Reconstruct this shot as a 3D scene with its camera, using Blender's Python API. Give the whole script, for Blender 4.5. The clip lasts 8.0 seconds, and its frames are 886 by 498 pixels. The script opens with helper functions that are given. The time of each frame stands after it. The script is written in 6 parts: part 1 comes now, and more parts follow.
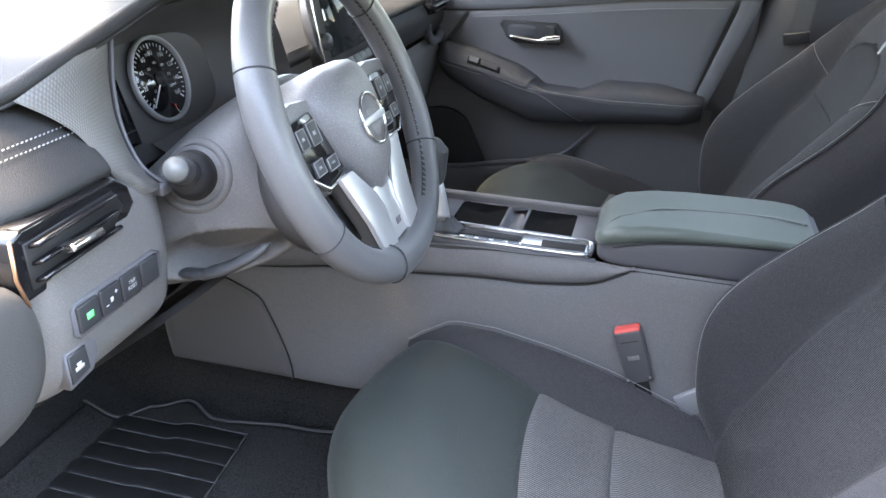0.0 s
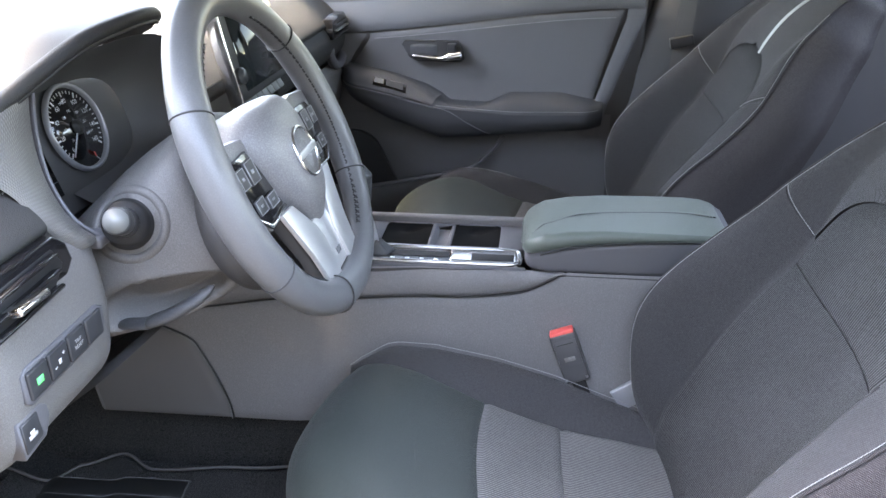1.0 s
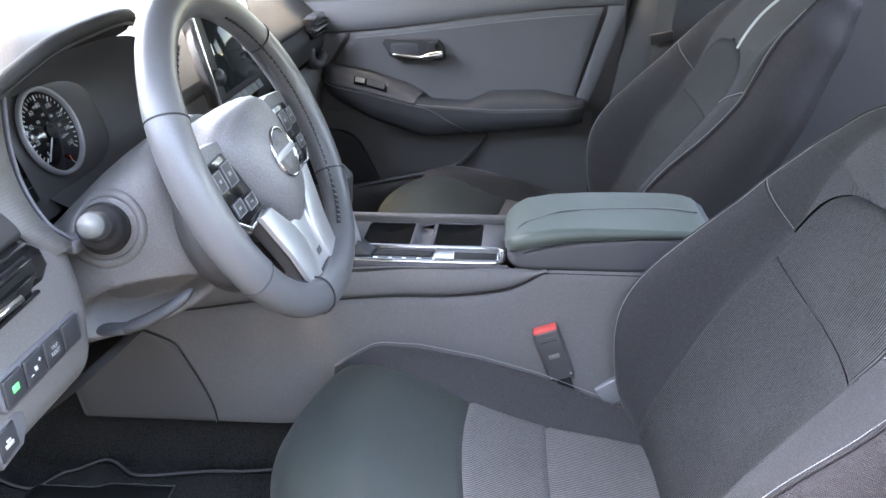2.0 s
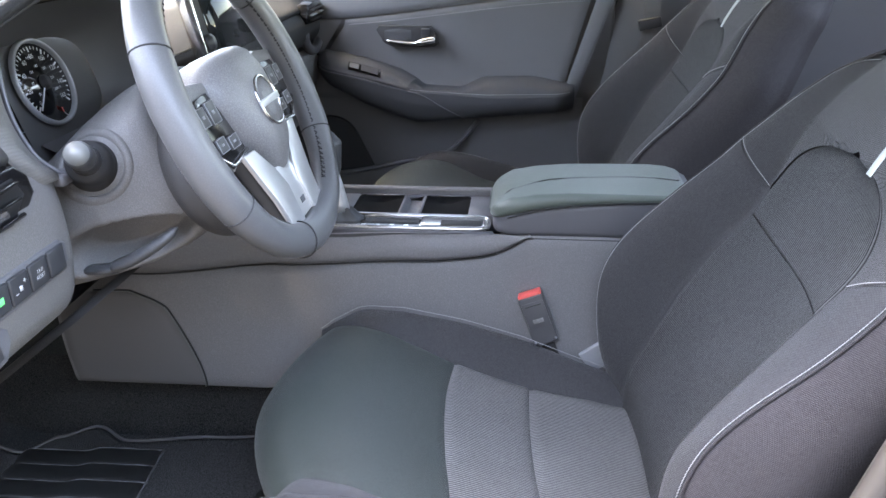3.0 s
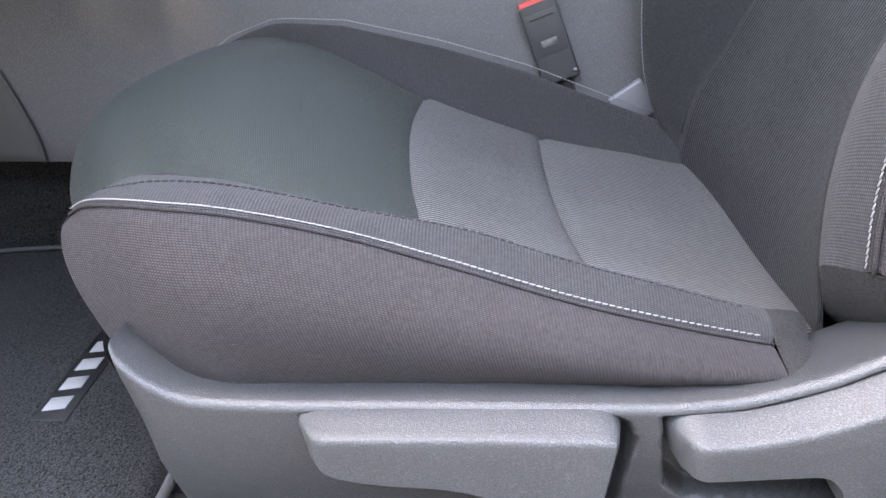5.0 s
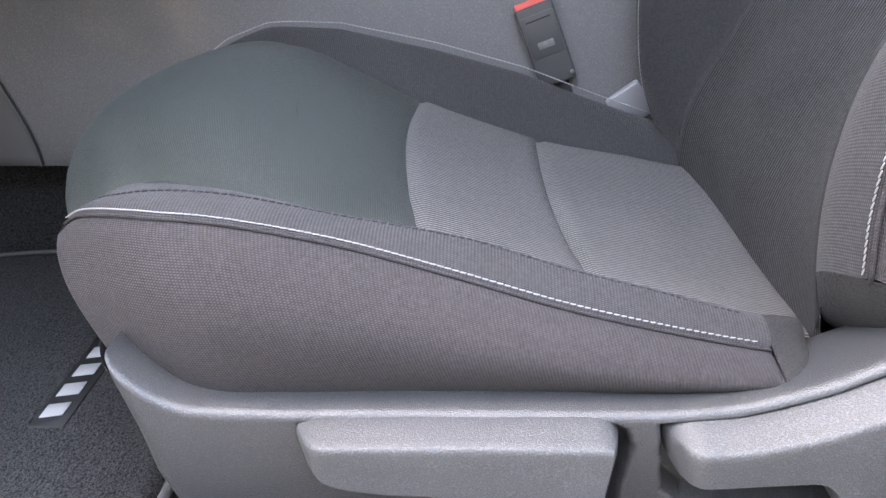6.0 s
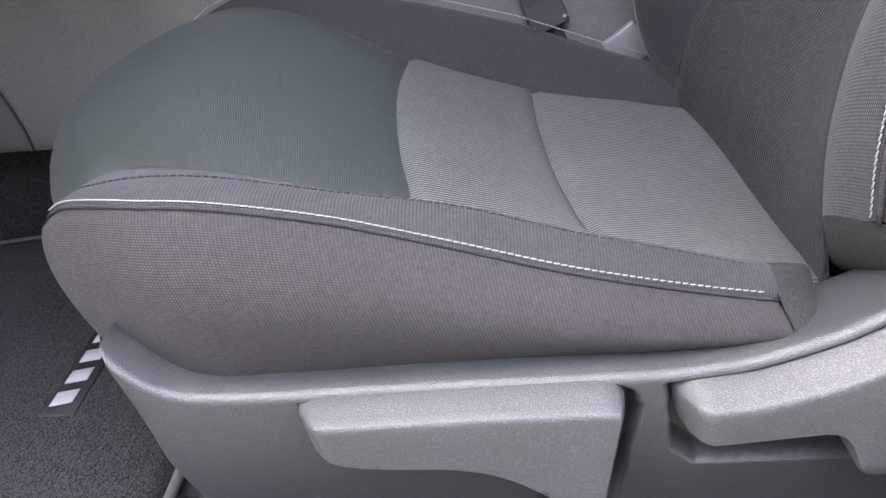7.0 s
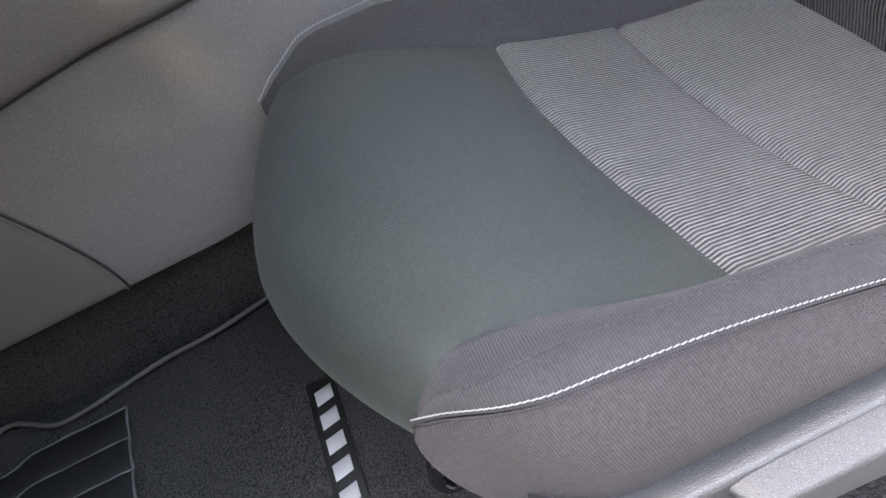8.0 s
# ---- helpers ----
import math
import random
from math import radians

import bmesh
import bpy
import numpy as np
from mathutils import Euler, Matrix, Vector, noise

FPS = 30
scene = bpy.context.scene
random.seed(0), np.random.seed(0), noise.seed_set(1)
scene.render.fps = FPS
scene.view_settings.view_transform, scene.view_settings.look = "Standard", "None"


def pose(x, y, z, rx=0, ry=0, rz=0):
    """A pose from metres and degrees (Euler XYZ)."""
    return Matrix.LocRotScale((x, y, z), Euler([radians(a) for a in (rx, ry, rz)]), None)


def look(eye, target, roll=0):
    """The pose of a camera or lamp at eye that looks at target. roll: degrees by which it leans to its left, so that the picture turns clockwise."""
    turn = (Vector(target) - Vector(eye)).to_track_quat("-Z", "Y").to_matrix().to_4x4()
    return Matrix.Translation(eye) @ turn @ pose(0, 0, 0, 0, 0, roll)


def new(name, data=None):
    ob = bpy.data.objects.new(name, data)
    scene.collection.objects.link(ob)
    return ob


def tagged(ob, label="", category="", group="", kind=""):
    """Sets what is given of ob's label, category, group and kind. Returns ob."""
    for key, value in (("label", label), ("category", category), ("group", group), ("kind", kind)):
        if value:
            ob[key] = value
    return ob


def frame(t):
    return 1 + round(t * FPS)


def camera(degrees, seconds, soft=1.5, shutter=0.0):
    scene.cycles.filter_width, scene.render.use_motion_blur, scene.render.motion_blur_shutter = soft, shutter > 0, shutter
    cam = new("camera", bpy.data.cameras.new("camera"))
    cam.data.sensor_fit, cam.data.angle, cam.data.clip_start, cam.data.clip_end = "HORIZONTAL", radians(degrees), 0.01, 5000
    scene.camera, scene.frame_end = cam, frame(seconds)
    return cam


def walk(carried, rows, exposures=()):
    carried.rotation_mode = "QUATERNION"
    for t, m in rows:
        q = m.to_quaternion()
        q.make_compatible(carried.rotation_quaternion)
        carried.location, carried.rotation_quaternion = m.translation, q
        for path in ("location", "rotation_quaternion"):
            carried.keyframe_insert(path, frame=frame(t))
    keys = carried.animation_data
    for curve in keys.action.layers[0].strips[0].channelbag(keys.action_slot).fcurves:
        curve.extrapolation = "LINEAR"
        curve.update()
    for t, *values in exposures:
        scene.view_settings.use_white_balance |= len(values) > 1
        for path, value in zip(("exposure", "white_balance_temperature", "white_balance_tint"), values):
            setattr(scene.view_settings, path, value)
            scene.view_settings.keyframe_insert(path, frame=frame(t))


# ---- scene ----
from mathutils.bvhtree import BVHTree

cam = camera(59.6, 8.0)
PATH = [
    (0, (0.197, -1.269, 1.269), (-0.264, 0.472, 0.399), 1.6),
    (0.5, (0.165, -1.289, 1.284), (-0.13, 0.499, 0.438), 0.3),
    (1, (0.15, -1.29, 1.287), (-0.067, 0.514, 0.45), -0.4),
    (1.5, (0.154, -1.286, 1.284), (-0.033, 0.524, 0.455), -0.8),
    (2.8, (0.176, -1.289, 1.292), (-0.005, 0.506, 0.429), -0.9),
    (3, (0.193, -1.342, 1.213), (-0.002, 0.482, 0.415), -0.8),
    (3.5, (0.203, -1.339, 0.996), (-0.028, 0.486, 0.211), -1.0),
    (4, (0.18, -1.222, 0.852), (-0.019, 0.59, 0.029), -1.5),
    (4.5, (0.164, -1.104, 0.766), (0.022, 0.693, -0.1), -1.1),
    (5, (0.157, -1.051, 0.742), (0.053, 0.738, -0.147), -0.9),
    (6.5, (0.159, -1.044, 0.75), (0.065, 0.738, -0.152), -1.3),
    (7, (0.168, -1.03, 0.751), (0.037, 0.692, -0.257), -5.4),
    (7.5, (0.1, -1.021, 0.821), (-0.011, 0.592, -0.356), -14.8),
    (7.8, (-0.002, -0.946, 0.914), (-0.031, 0.529, -0.437), -21.9),
    (8, (-0.047, -0.886, 0.923), (-0.034, 0.566, -0.452), -25.8),
]
EXPOSURE = [(0.0, 5.4, 9000, 13), (1.5, 5.5, 8900, 15), (3.0, 5.4, 8800, 15), (3.6, 5.65, 9000, 16), (5.0, 5.35, 9400, 16), (6.5, 5.35, 9900, 15), (7.5, 5.2, 10200, 15), (8.0, 5.35, 10500, 15)]
walk(cam, [(t, look(eye, target, roll)) for t, eye, target, roll in PATH], EXPOSURE)

# ---- daylight ----
world = bpy.data.worlds.new("sky")
scene.world = world
world.use_nodes = True
sky = world.node_tree.nodes.new("ShaderNodeTexSky")
sky.sky_type = "NISHITA"
sky.sun_disc = False
SUN_UP, SUN_TURN = 70.0, -76.0          # height over the horizon; turn from +y towards +x
sky.sun_elevation, sky.sun_rotation = radians(SUN_UP), radians(SUN_TURN)
back = world.node_tree.nodes["Background"]
back.inputs["Strength"].default_value = 0.15
world.node_tree.links.new(sky.outputs[0], back.inputs["Color"])
sun = new("sun", bpy.data.lights.new("sun", "SUN"))
sun.data.energy, sun.data.angle, sun.data.color = 0.6, radians(12.0), (1.0, 0.94, 0.84)
_e, _r = radians(SUN_UP), radians(SUN_TURN)
sun.matrix_world = look((0, 0, 0), (-math.sin(_r) * math.cos(_e), -math.cos(_r) * math.cos(_e), -math.sin(_e)))


# ---- materials ----
def material(name, colour, rough=0.6, metal=0.0, tint=0.12, patch=7.0, grain=0.0, grain_size=0.002, pattern="noise", direction="Y", coat=0.0, sheen=0.0, emit=0.0, spec=0.5, mapped=False, contrast=None):
    """A surface with uneven colour at two scales and a relief: noise, cells, weave or ribs, sized in metres."""
    m = bpy.data.materials.new(name)
    m.use_nodes = True
    nt = m.node_tree
    b = nt.nodes["Principled BSDF"]
    tc = nt.nodes.new("ShaderNodeTexCoord")

    def link(a, c):
        nt.links.new(a, c)

    def noise_node(scale, detail=3.0):
        n = nt.nodes.new("ShaderNodeTexNoise")
        n.inputs["Scale"].default_value, n.inputs["Detail"].default_value = scale, detail
        link(tc.outputs["Object"], n.inputs["Vector"])
        return n.outputs[0]

    def math_node(op, a, c):
        n = nt.nodes.new("ShaderNodeMath")
        n.operation = op
        for k, v in enumerate((a, c)):
            if isinstance(v, (int, float)):
                n.inputs[k].default_value = v
            else:
                link(v, n.inputs[k])
        return n.outputs[0]

    def surface(k):
        xyz = nt.nodes.new("ShaderNodeSeparateXYZ")
        link(tc.outputs["UV" if mapped else "Object"], xyz.inputs[0])
        return xyz.outputs[k]

    def ribs():
        """Parallel cords that waver a little."""
        along = math_node("MULTIPLY", surface("XYZ".index(direction)), 2 * math.pi / grain_size)
        return math_node("ADD", math_node("MULTIPLY", math_node("SINE", math_node("ADD", along, math_node("MULTIPLY", noise_node(30.0, 2.0), 2.0)), 0), 0.5), 0.5)

    def weave():
        """Threads in columns, each half a step off from the last, a little uneven."""
        wobble = math_node("MULTIPLY", noise_node(45.0, 2.0), 2.2)
        a = math_node("ADD", math_node("MULTIPLY", surface(0), 2 * math.pi / grain_size), wobble)
        c = math_node("ADD", math_node("ADD", math_node("MULTIPLY", surface(1), 2 * math.pi / (0.62 * grain_size)), math_node("MULTIPLY", a, 0.5)), wobble)
        knots = math_node("MULTIPLY", math_node("MULTIPLY", math_node("SINE", math_node("MULTIPLY", a, 0.5), 0), math_node("SINE", c, 0)), 0.36)
        return math_node("ADD", math_node("ADD", knots, math_node("MULTIPLY", math_node("COSINE", a, 0), -0.12)), 0.5)

    big, fine = noise_node(patch), noise_node(max(60.0, 0.7 / grain_size), 2.0)
    height = fine
    if pattern == "weave":
        height = math_node("ADD", math_node("MULTIPLY", weave(), 0.8), math_node("MULTIPLY", fine, 0.4))
    elif pattern == "ribs":
        height = math_node("ADD", ribs(), math_node("MULTIPLY", fine, 0.35))
    elif pattern == "cells":
        v = nt.nodes.new("ShaderNodeTexVoronoi")
        v.inputs["Scale"].default_value = 1.0 / grain_size
        link(tc.outputs["Object"], v.inputs["Vector"])
        height = v.outputs["Distance"]
    shade = math_node("ADD", math_node("MULTIPLY", math_node("SUBTRACT", big, 0.5), 2.0 * tint), math_node("MULTIPLY", math_node("SUBTRACT", height, 0.5), tint if contrast is None else contrast))
    hsv = nt.nodes.new("ShaderNodeHueSaturation")
    hsv.inputs["Color"].default_value = (*colour, 1.0)
    link(math_node("ADD", shade, 1.0), hsv.inputs["Value"])
    link(hsv.outputs[0], b.inputs["Base Color"])
    link(math_node("ADD", math_node("MULTIPLY", math_node("SUBTRACT", big, 0.5), 0.15), rough), b.inputs["Roughness"])
    b.inputs["Metallic"].default_value = metal
    b.inputs["Specular IOR Level"].default_value = spec
    b.inputs["Coat Weight"].default_value = coat
    b.inputs["Coat Roughness"].default_value = 0.05
    b.inputs["Sheen Weight"].default_value = sheen
    b.inputs["Sheen Roughness"].default_value = 0.4
    if emit:
        b.inputs["Emission Color"].default_value = (*colour, 1.0)
        b.inputs["Emission Strength"].default_value = emit
    if grain:
        bump = nt.nodes.new("ShaderNodeBump")
        bump.inputs["Strength"].default_value, bump.inputs["Distance"].default_value = 1.0, grain
        link(height, bump.inputs["Height"])
        link(bump.outputs[0], b.inputs["Normal"])
    return m


def glass(name, colour=(0.9, 0.95, 0.93)):
    m = bpy.data.materials.new(name)
    m.use_nodes = True
    b = m.node_tree.nodes["Principled BSDF"]
    b.inputs["Base Color"].default_value = (*colour, 1)
    b.inputs["Transmission Weight"].default_value, b.inputs["Roughness"].default_value, b.inputs["IOR"].default_value = 1.0, 0.0, 1.05
    return m


FABRIC = material("charcoal seat fabric", (0.037, 0.0363, 0.0378), 0.85, grain=0.0005, grain_size=0.0021, pattern="weave", sheen=0.10, tint=0.18, mapped=True, contrast=2.2, spec=0.12)
FABRIC_SIDE = material("brown black side fabric", (0.037, 0.0332, 0.0348), 0.85, grain=0.0009, grain_size=0.0021, pattern="weave", sheen=0.03, tint=0.24, mapped=True, contrast=2.5, spec=0.2)
# Slight green in the colour stands in for sheen on the panel.
FABRIC_FRONT = material("black knit fabric with green sheen tint", (0.0195, 0.0254, 0.0224), 0.55, grain=0.0005, grain_size=0.0020, pattern="weave", sheen=0.07, tint=0.22, mapped=True, contrast=2.8, spec=0.4)
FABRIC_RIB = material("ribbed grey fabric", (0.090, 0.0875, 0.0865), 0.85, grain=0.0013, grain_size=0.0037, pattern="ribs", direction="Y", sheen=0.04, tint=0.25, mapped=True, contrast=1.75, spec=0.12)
THREAD = material("white thread", (0.28, 0.276, 0.272), 0.7, tint=0.1)
SOFT_PLASTIC = material("dark grey grained plastic", (0.122, 0.118, 0.118), 0.5, grain=0.0003, grain_size=0.0012, pattern="cells", tint=0.08, contrast=0.7)
HARD_PLASTIC = material("grey seat trim plastic", (0.038, 0.0392, 0.0415), 0.43, grain=0.00026, grain_size=0.0009, pattern="cells", tint=0.2, contrast=1.5, spec=0.7)
DASH_TOP = material("grey dashboard skin", (0.029, 0.029, 0.029), 0.6, grain=0.0003, grain_size=0.0014, pattern="cells", tint=0.08, spec=0.2)
LEATHER = material("black smooth leather", (0.045, 0.046, 0.048), 0.42, grain=0.0002, grain_size=0.0013, pattern="cells", tint=0.1)
GLOSS = material("piano black plastic", (0.007, 0.007, 0.008), 0.12, tint=0.0, coat=0.2)
BIN = material("black bin lining", (0.007, 0.007, 0.0075), 0.9, tint=0.1, spec=0.08)
NAME_BAR = material("pale silver print", (0.32, 0.32, 0.32), 0.45, tint=0.1)
BLACK = material("matt black plastic", (0.012, 0.012, 0.013), 0.6, tint=0.05)
CHROME = material("satin chrome", (0.75, 0.75, 0.76), 0.18, 1.0, tint=0.04)
SILVER = material("satin silver paint", (0.60, 0.60, 0.60), 0.32, 0.7, tint=0.04)
CARPET = material("charcoal carpet", (0.027, 0.027, 0.0274), 0.95, grain=0.004, grain_size=0.0014, tint=0.4, sheen=0.05, contrast=4.0, spec=0.1)
MAT_CARPET = material("dark grey mat carpet", (0.026, 0.0255, 0.0257), 0.95, grain=0.0035, grain_size=0.0013, tint=0.4, sheen=0.05, contrast=5.0, spec=0.1)
RUBBER = material("black rubber", (0.010, 0.0105, 0.011), 0.5, grain=0.0002, tint=0.1)
RED = material("red plastic", (0.75, 0.1, 0.085), 0.4, tint=0.06)
PAINT = material("white lettering", (0.75, 0.75, 0.76), 0.5, tint=0.03)
BODY = material("dark grey car paint", (0.085, 0.083, 0.082), 0.3, 0.3, tint=0.03, coat=0.6)
ASPHALT = material("grey asphalt", (0.045, 0.044, 0.042), 0.9, grain=0.004, grain_size=0.008, tint=0.4, patch=0.6)
WALL = material("dark light-blocking wall", (0.10, 0.097, 0.093), 0.9, grain=0.004, grain_size=0.01, tint=0.3, patch=0.8)
HEADLINER = material("grey headliner", (0.21, 0.206, 0.20), 0.95, grain=0.0004, tint=0.06)
GLASS = glass("clear glass")
# Near black, so that no direct sun passes these panes.
DARK_GLASS = glass("dark glass blocking the sun", (0.02, 0.022, 0.022))
# Ribbed seat fabric again, in a darker tone for the backrest inserts.
FABRIC_RIB_UP = material("ribbed grey fabric darkened for backrest", (0.032, 0.032, 0.0325), 0.85, grain=0.0014, grain_size=0.0042, pattern="ribs", direction="Y", sheen=0.02, tint=0.45, mapped=True, contrast=2.6, spec=0.12)
FABRIC_FELT = material("dark felt", (0.034, 0.033, 0.033), 0.95, grain=0.002, grain_size=0.0012, tint=0.4, sheen=0.03, spec=0.1)
LEVER_PLASTIC = material("grey lever plastic", (0.053, 0.055, 0.058), 0.47, grain=0.00022, grain_size=0.0009, pattern="cells", tint=0.2, contrast=1.2, spec=0.5)
KICK = material("black kick panel", (0.094, 0.090, 0.090), 0.6, grain=0.0002, grain_size=0.001, pattern="cells", tint=0.1)
ARM_BASE = material("grey smooth trim", (0.088, 0.088, 0.096), 0.5, grain=0.0002, grain_size=0.0012, pattern="cells", tint=0.06)
ARM_TOP = material("soft black leather", (0.078, 0.096, 0.083), 0.42, grain=0.0002, grain_size=0.0014, pattern="cells", tint=0.08, sheen=0.15)
THREAD_DIM = material("grey thread", (0.30, 0.32, 0.31), 0.7, tint=0.1)
STRIPE = material("light grey stripe", (0.30, 0.31, 0.30), 0.45, tint=0.05)
BINDING = material("grey binding tape", (0.075, 0.073, 0.073), 0.9, grain=0.001, grain_size=0.0016, tint=0.3)
PAD_WORN = material("worn pale rubber", (0.085, 0.085, 0.087), 0.8, grain=0.001, grain_size=0.002, tint=0.6)
BRACKET = material("pale grey metal", (0.30, 0.30, 0.31), 0.5, 0.3, tint=0.1)
BUCKLE = material("black buckle plastic", (0.066, 0.065, 0.067), 0.4, tint=0.1)
SEAL = material("dark grey rubber seal", (0.05, 0.045, 0.042), 0.45, tint=0.1)
HOOD_IN = material("dark matt hood lining", (0.062, 0.06, 0.061), 0.6, tint=0.06)
COLUMN = material("warm grey column plastic", (0.118, 0.114, 0.112), 0.5, grain=0.0003, grain_size=0.0012, pattern="cells", tint=0.08, contrast=0.6)
CARBON = material("grey carbon look film", (0.10, 0.097, 0.093), 0.42, grain=0.0006, grain_size=0.004, pattern="weave", tint=0.25, mapped=True, contrast=0.4)
DIAL_RING = material("grey dial ring", (0.26, 0.26, 0.27), 0.35, 0.3, tint=0.05)
DIAL_WHITE = material("white dial print", (0.50, 0.505, 0.515), 0.5, tint=0.02)
DISPLAY_BLUE = material("dim blue line", (0.05, 0.12, 0.18), 0.4, tint=0.02)
UNDER = material("dark lower plastic", (0.040, 0.039, 0.040), 0.55, grain=0.0002, grain_size=0.001, pattern="cells", tint=0.1)
END_CAP = material("smooth grey end cap", (0.05, 0.049, 0.049), 0.5, grain=0.0002, grain_size=0.001, pattern="cells", tint=0.06)
COPPER = material("copper trim", (0.55, 0.30, 0.18), 0.3, 0.8, tint=0.03)
SWITCH = material("dark switch plastic", (0.030, 0.031, 0.034), 0.4, tint=0.05)
GREEN = material("green lamp", (0.03, 0.45, 0.14), 0.4, tint=0.0, emit=0.06)
STACK = material("grey stack plastic", (0.11, 0.115, 0.112), 0.4, tint=0.06)
SCREEN = material("dark screen glass", (0.012, 0.016, 0.018), 0.06, tint=0.0, coat=0.5)
STALK = material("dark stalk plastic", (0.035, 0.036, 0.038), 0.35, tint=0.06)
HUB = material("grained hub plastic", (0.150, 0.146, 0.147), 0.45, grain=0.0001, grain_size=0.0013, pattern="cells", tint=0.06, contrast=0.8)
WHEEL_LEATHER = material("smooth wheel leather", (0.095, 0.095, 0.097), 0.36, grain=0.0001, grain_size=0.0015, pattern="cells", tint=0.08, contrast=0.2)
SEAM = material("dark seam thread", (0.020, 0.020, 0.021), 0.7, tint=0.1)
DOOR_SKIN = material("black door plastic", (0.100, 0.100, 0.105), 0.5, grain=0.0003, grain_size=0.0013, pattern="cells", tint=0.06)
DOOR_SOFT = material("soft dark door skin", (0.095, 0.094, 0.098), 0.5, grain=0.0003, grain_size=0.0014, pattern="cells", tint=0.06)
DOOR_PAD = material("black door pad", (0.048, 0.049, 0.053), 0.7, grain=0.0002, grain_size=0.0014, pattern="cells", tint=0.06, spec=0.25)
PILLAR = material("dark grey pillar plastic", (0.050, 0.050, 0.053), 0.55, grain=0.0002, grain_size=0.0012, pattern="cells", tint=0.05)
STRAP = material("dark belt webbing", (0.07, 0.065, 0.062), 0.7, grain=0.0004, grain_size=0.002, pattern="ribs", direction="X", tint=0.1)
FAINT = material("faint rubbed thread", (0.05, 0.05, 0.048), 0.8, tint=0.4, patch=200.0)
SCUFF = material("pale scuffed plastic", (0.16, 0.155, 0.15), 0.7, tint=0.5, patch=200.0)


# ---- mesh tools ----
def thing(name, place, label, category, group="", kind=""):
    ob = new(name)
    ob.empty_display_size = 0.05
    ob.location = place
    return tagged(ob, label, category, group, kind)


def origin(ob):
    p = Vector((0, 0, 0))
    while ob is not None:
        p += ob.location
        ob = ob.parent
    return p


def part(name, bm, mat, parent, label="", smooth=True):
    """Links a bmesh, given in the place's coordinates, as one mesh under a thing or a part."""
    me = bpy.data.meshes.new(name)
    o = origin(parent)
    bmesh.ops.translate(bm, verts=bm.verts, vec=-o)
    bm.to_mesh(me)
    bm.free()
    me.materials.append(mat)
    if smooth:
        me.polygons.foreach_set("use_smooth", [True] * len(me.polygons))
    ob = new(name, me)
    ob.parent = parent
    return tagged(ob, label)


def structure(name, bm, mat, label, category, smooth=False):
    me = bpy.data.meshes.new(name)
    bm.to_mesh(me)
    bm.free()
    me.materials.append(mat)
    if smooth:
        me.polygons.foreach_set("use_smooth", [True] * len(me.polygons))
    return tagged(new(name, me), label, category, kind="structure")


def sharp(ob, degrees=35):
    """Keeps the edges sharper than this angle crisp."""
    bm = bmesh.new()
    bm.from_mesh(ob.data)
    for e in bm.edges:
        e.smooth = len(e.link_faces) == 2 and e.calc_face_angle(0) < radians(degrees)
    bm.to_mesh(ob.data)
    bm.free()
    return ob


def spline(points, n):
    """n points on a smooth curve through the given ones."""
    p = [np.array(q, float) for q in points]
    p = [2 * p[0] - p[1]] + p + [2 * p[-1] - p[-2]]
    out = []
    for k in np.linspace(0, len(p) - 3 - 1e-9, n):
        i = int(k)
        t = k - i
        a, b, c, d = p[i:i + 4]
        out.append(0.5 * (2 * b + (c - a) * t + (2 * a - 5 * b + 4 * c - d) * t * t + (3 * b - a - 3 * c + d) * t ** 3))
    return np.array(out)


def lerp(x, xs, ys):
    return float(np.interp(x, xs, ys))


def ease(x, xs, ys):
    """Smooth interpolation through knots."""
    i = int(np.clip(np.searchsorted(xs, x) - 1, 0, len(xs) - 2))
    t = float(np.clip((x - xs[i]) / (xs[i + 1] - xs[i]), 0, 1))
    t = t * t * (3 - 2 * t)
    return ys[i] * (1 - t) + ys[i + 1] * t


def grid(rows, closed=False, flip=False, caps=False):
    """A mesh through rows of points, with a surface map in metres."""
    bm = bmesh.new()
    p = np.array(rows, float)
    vs = [[bm.verts.new(q) for q in row] for row in p]
    n = len(vs[0])
    mid_r, mid_c = len(p) // 2, n // 2
    lu = np.concatenate([[0], np.cumsum(np.linalg.norm(np.diff(p[:, mid_c], axis=0), axis=1))])
    lv = np.concatenate([[0], np.cumsum(np.linalg.norm(np.diff(np.concatenate([p[mid_r], p[mid_r][:1]]), axis=0), axis=1))])
    uv = bm.loops.layers.uv.new("surface")
    for i in range(len(vs) - 1):
        for j in range(n if closed else n - 1):
            ids = ((i, j), (i, j + 1), (i + 1, j + 1), (i + 1, j))
            ids = ids[::-1] if flip else ids
            face = bm.faces.new([vs[a][b % n] for a, b in ids])
            for loop, (a, b) in zip(face.loops, ids):
                loop[uv].uv = (lu[a], lv[b])
    if caps:
        bm.faces.new(vs[0] if flip else vs[0][::-1])
        bm.faces.new(vs[-1][::-1] if flip else vs[-1])
    return bm


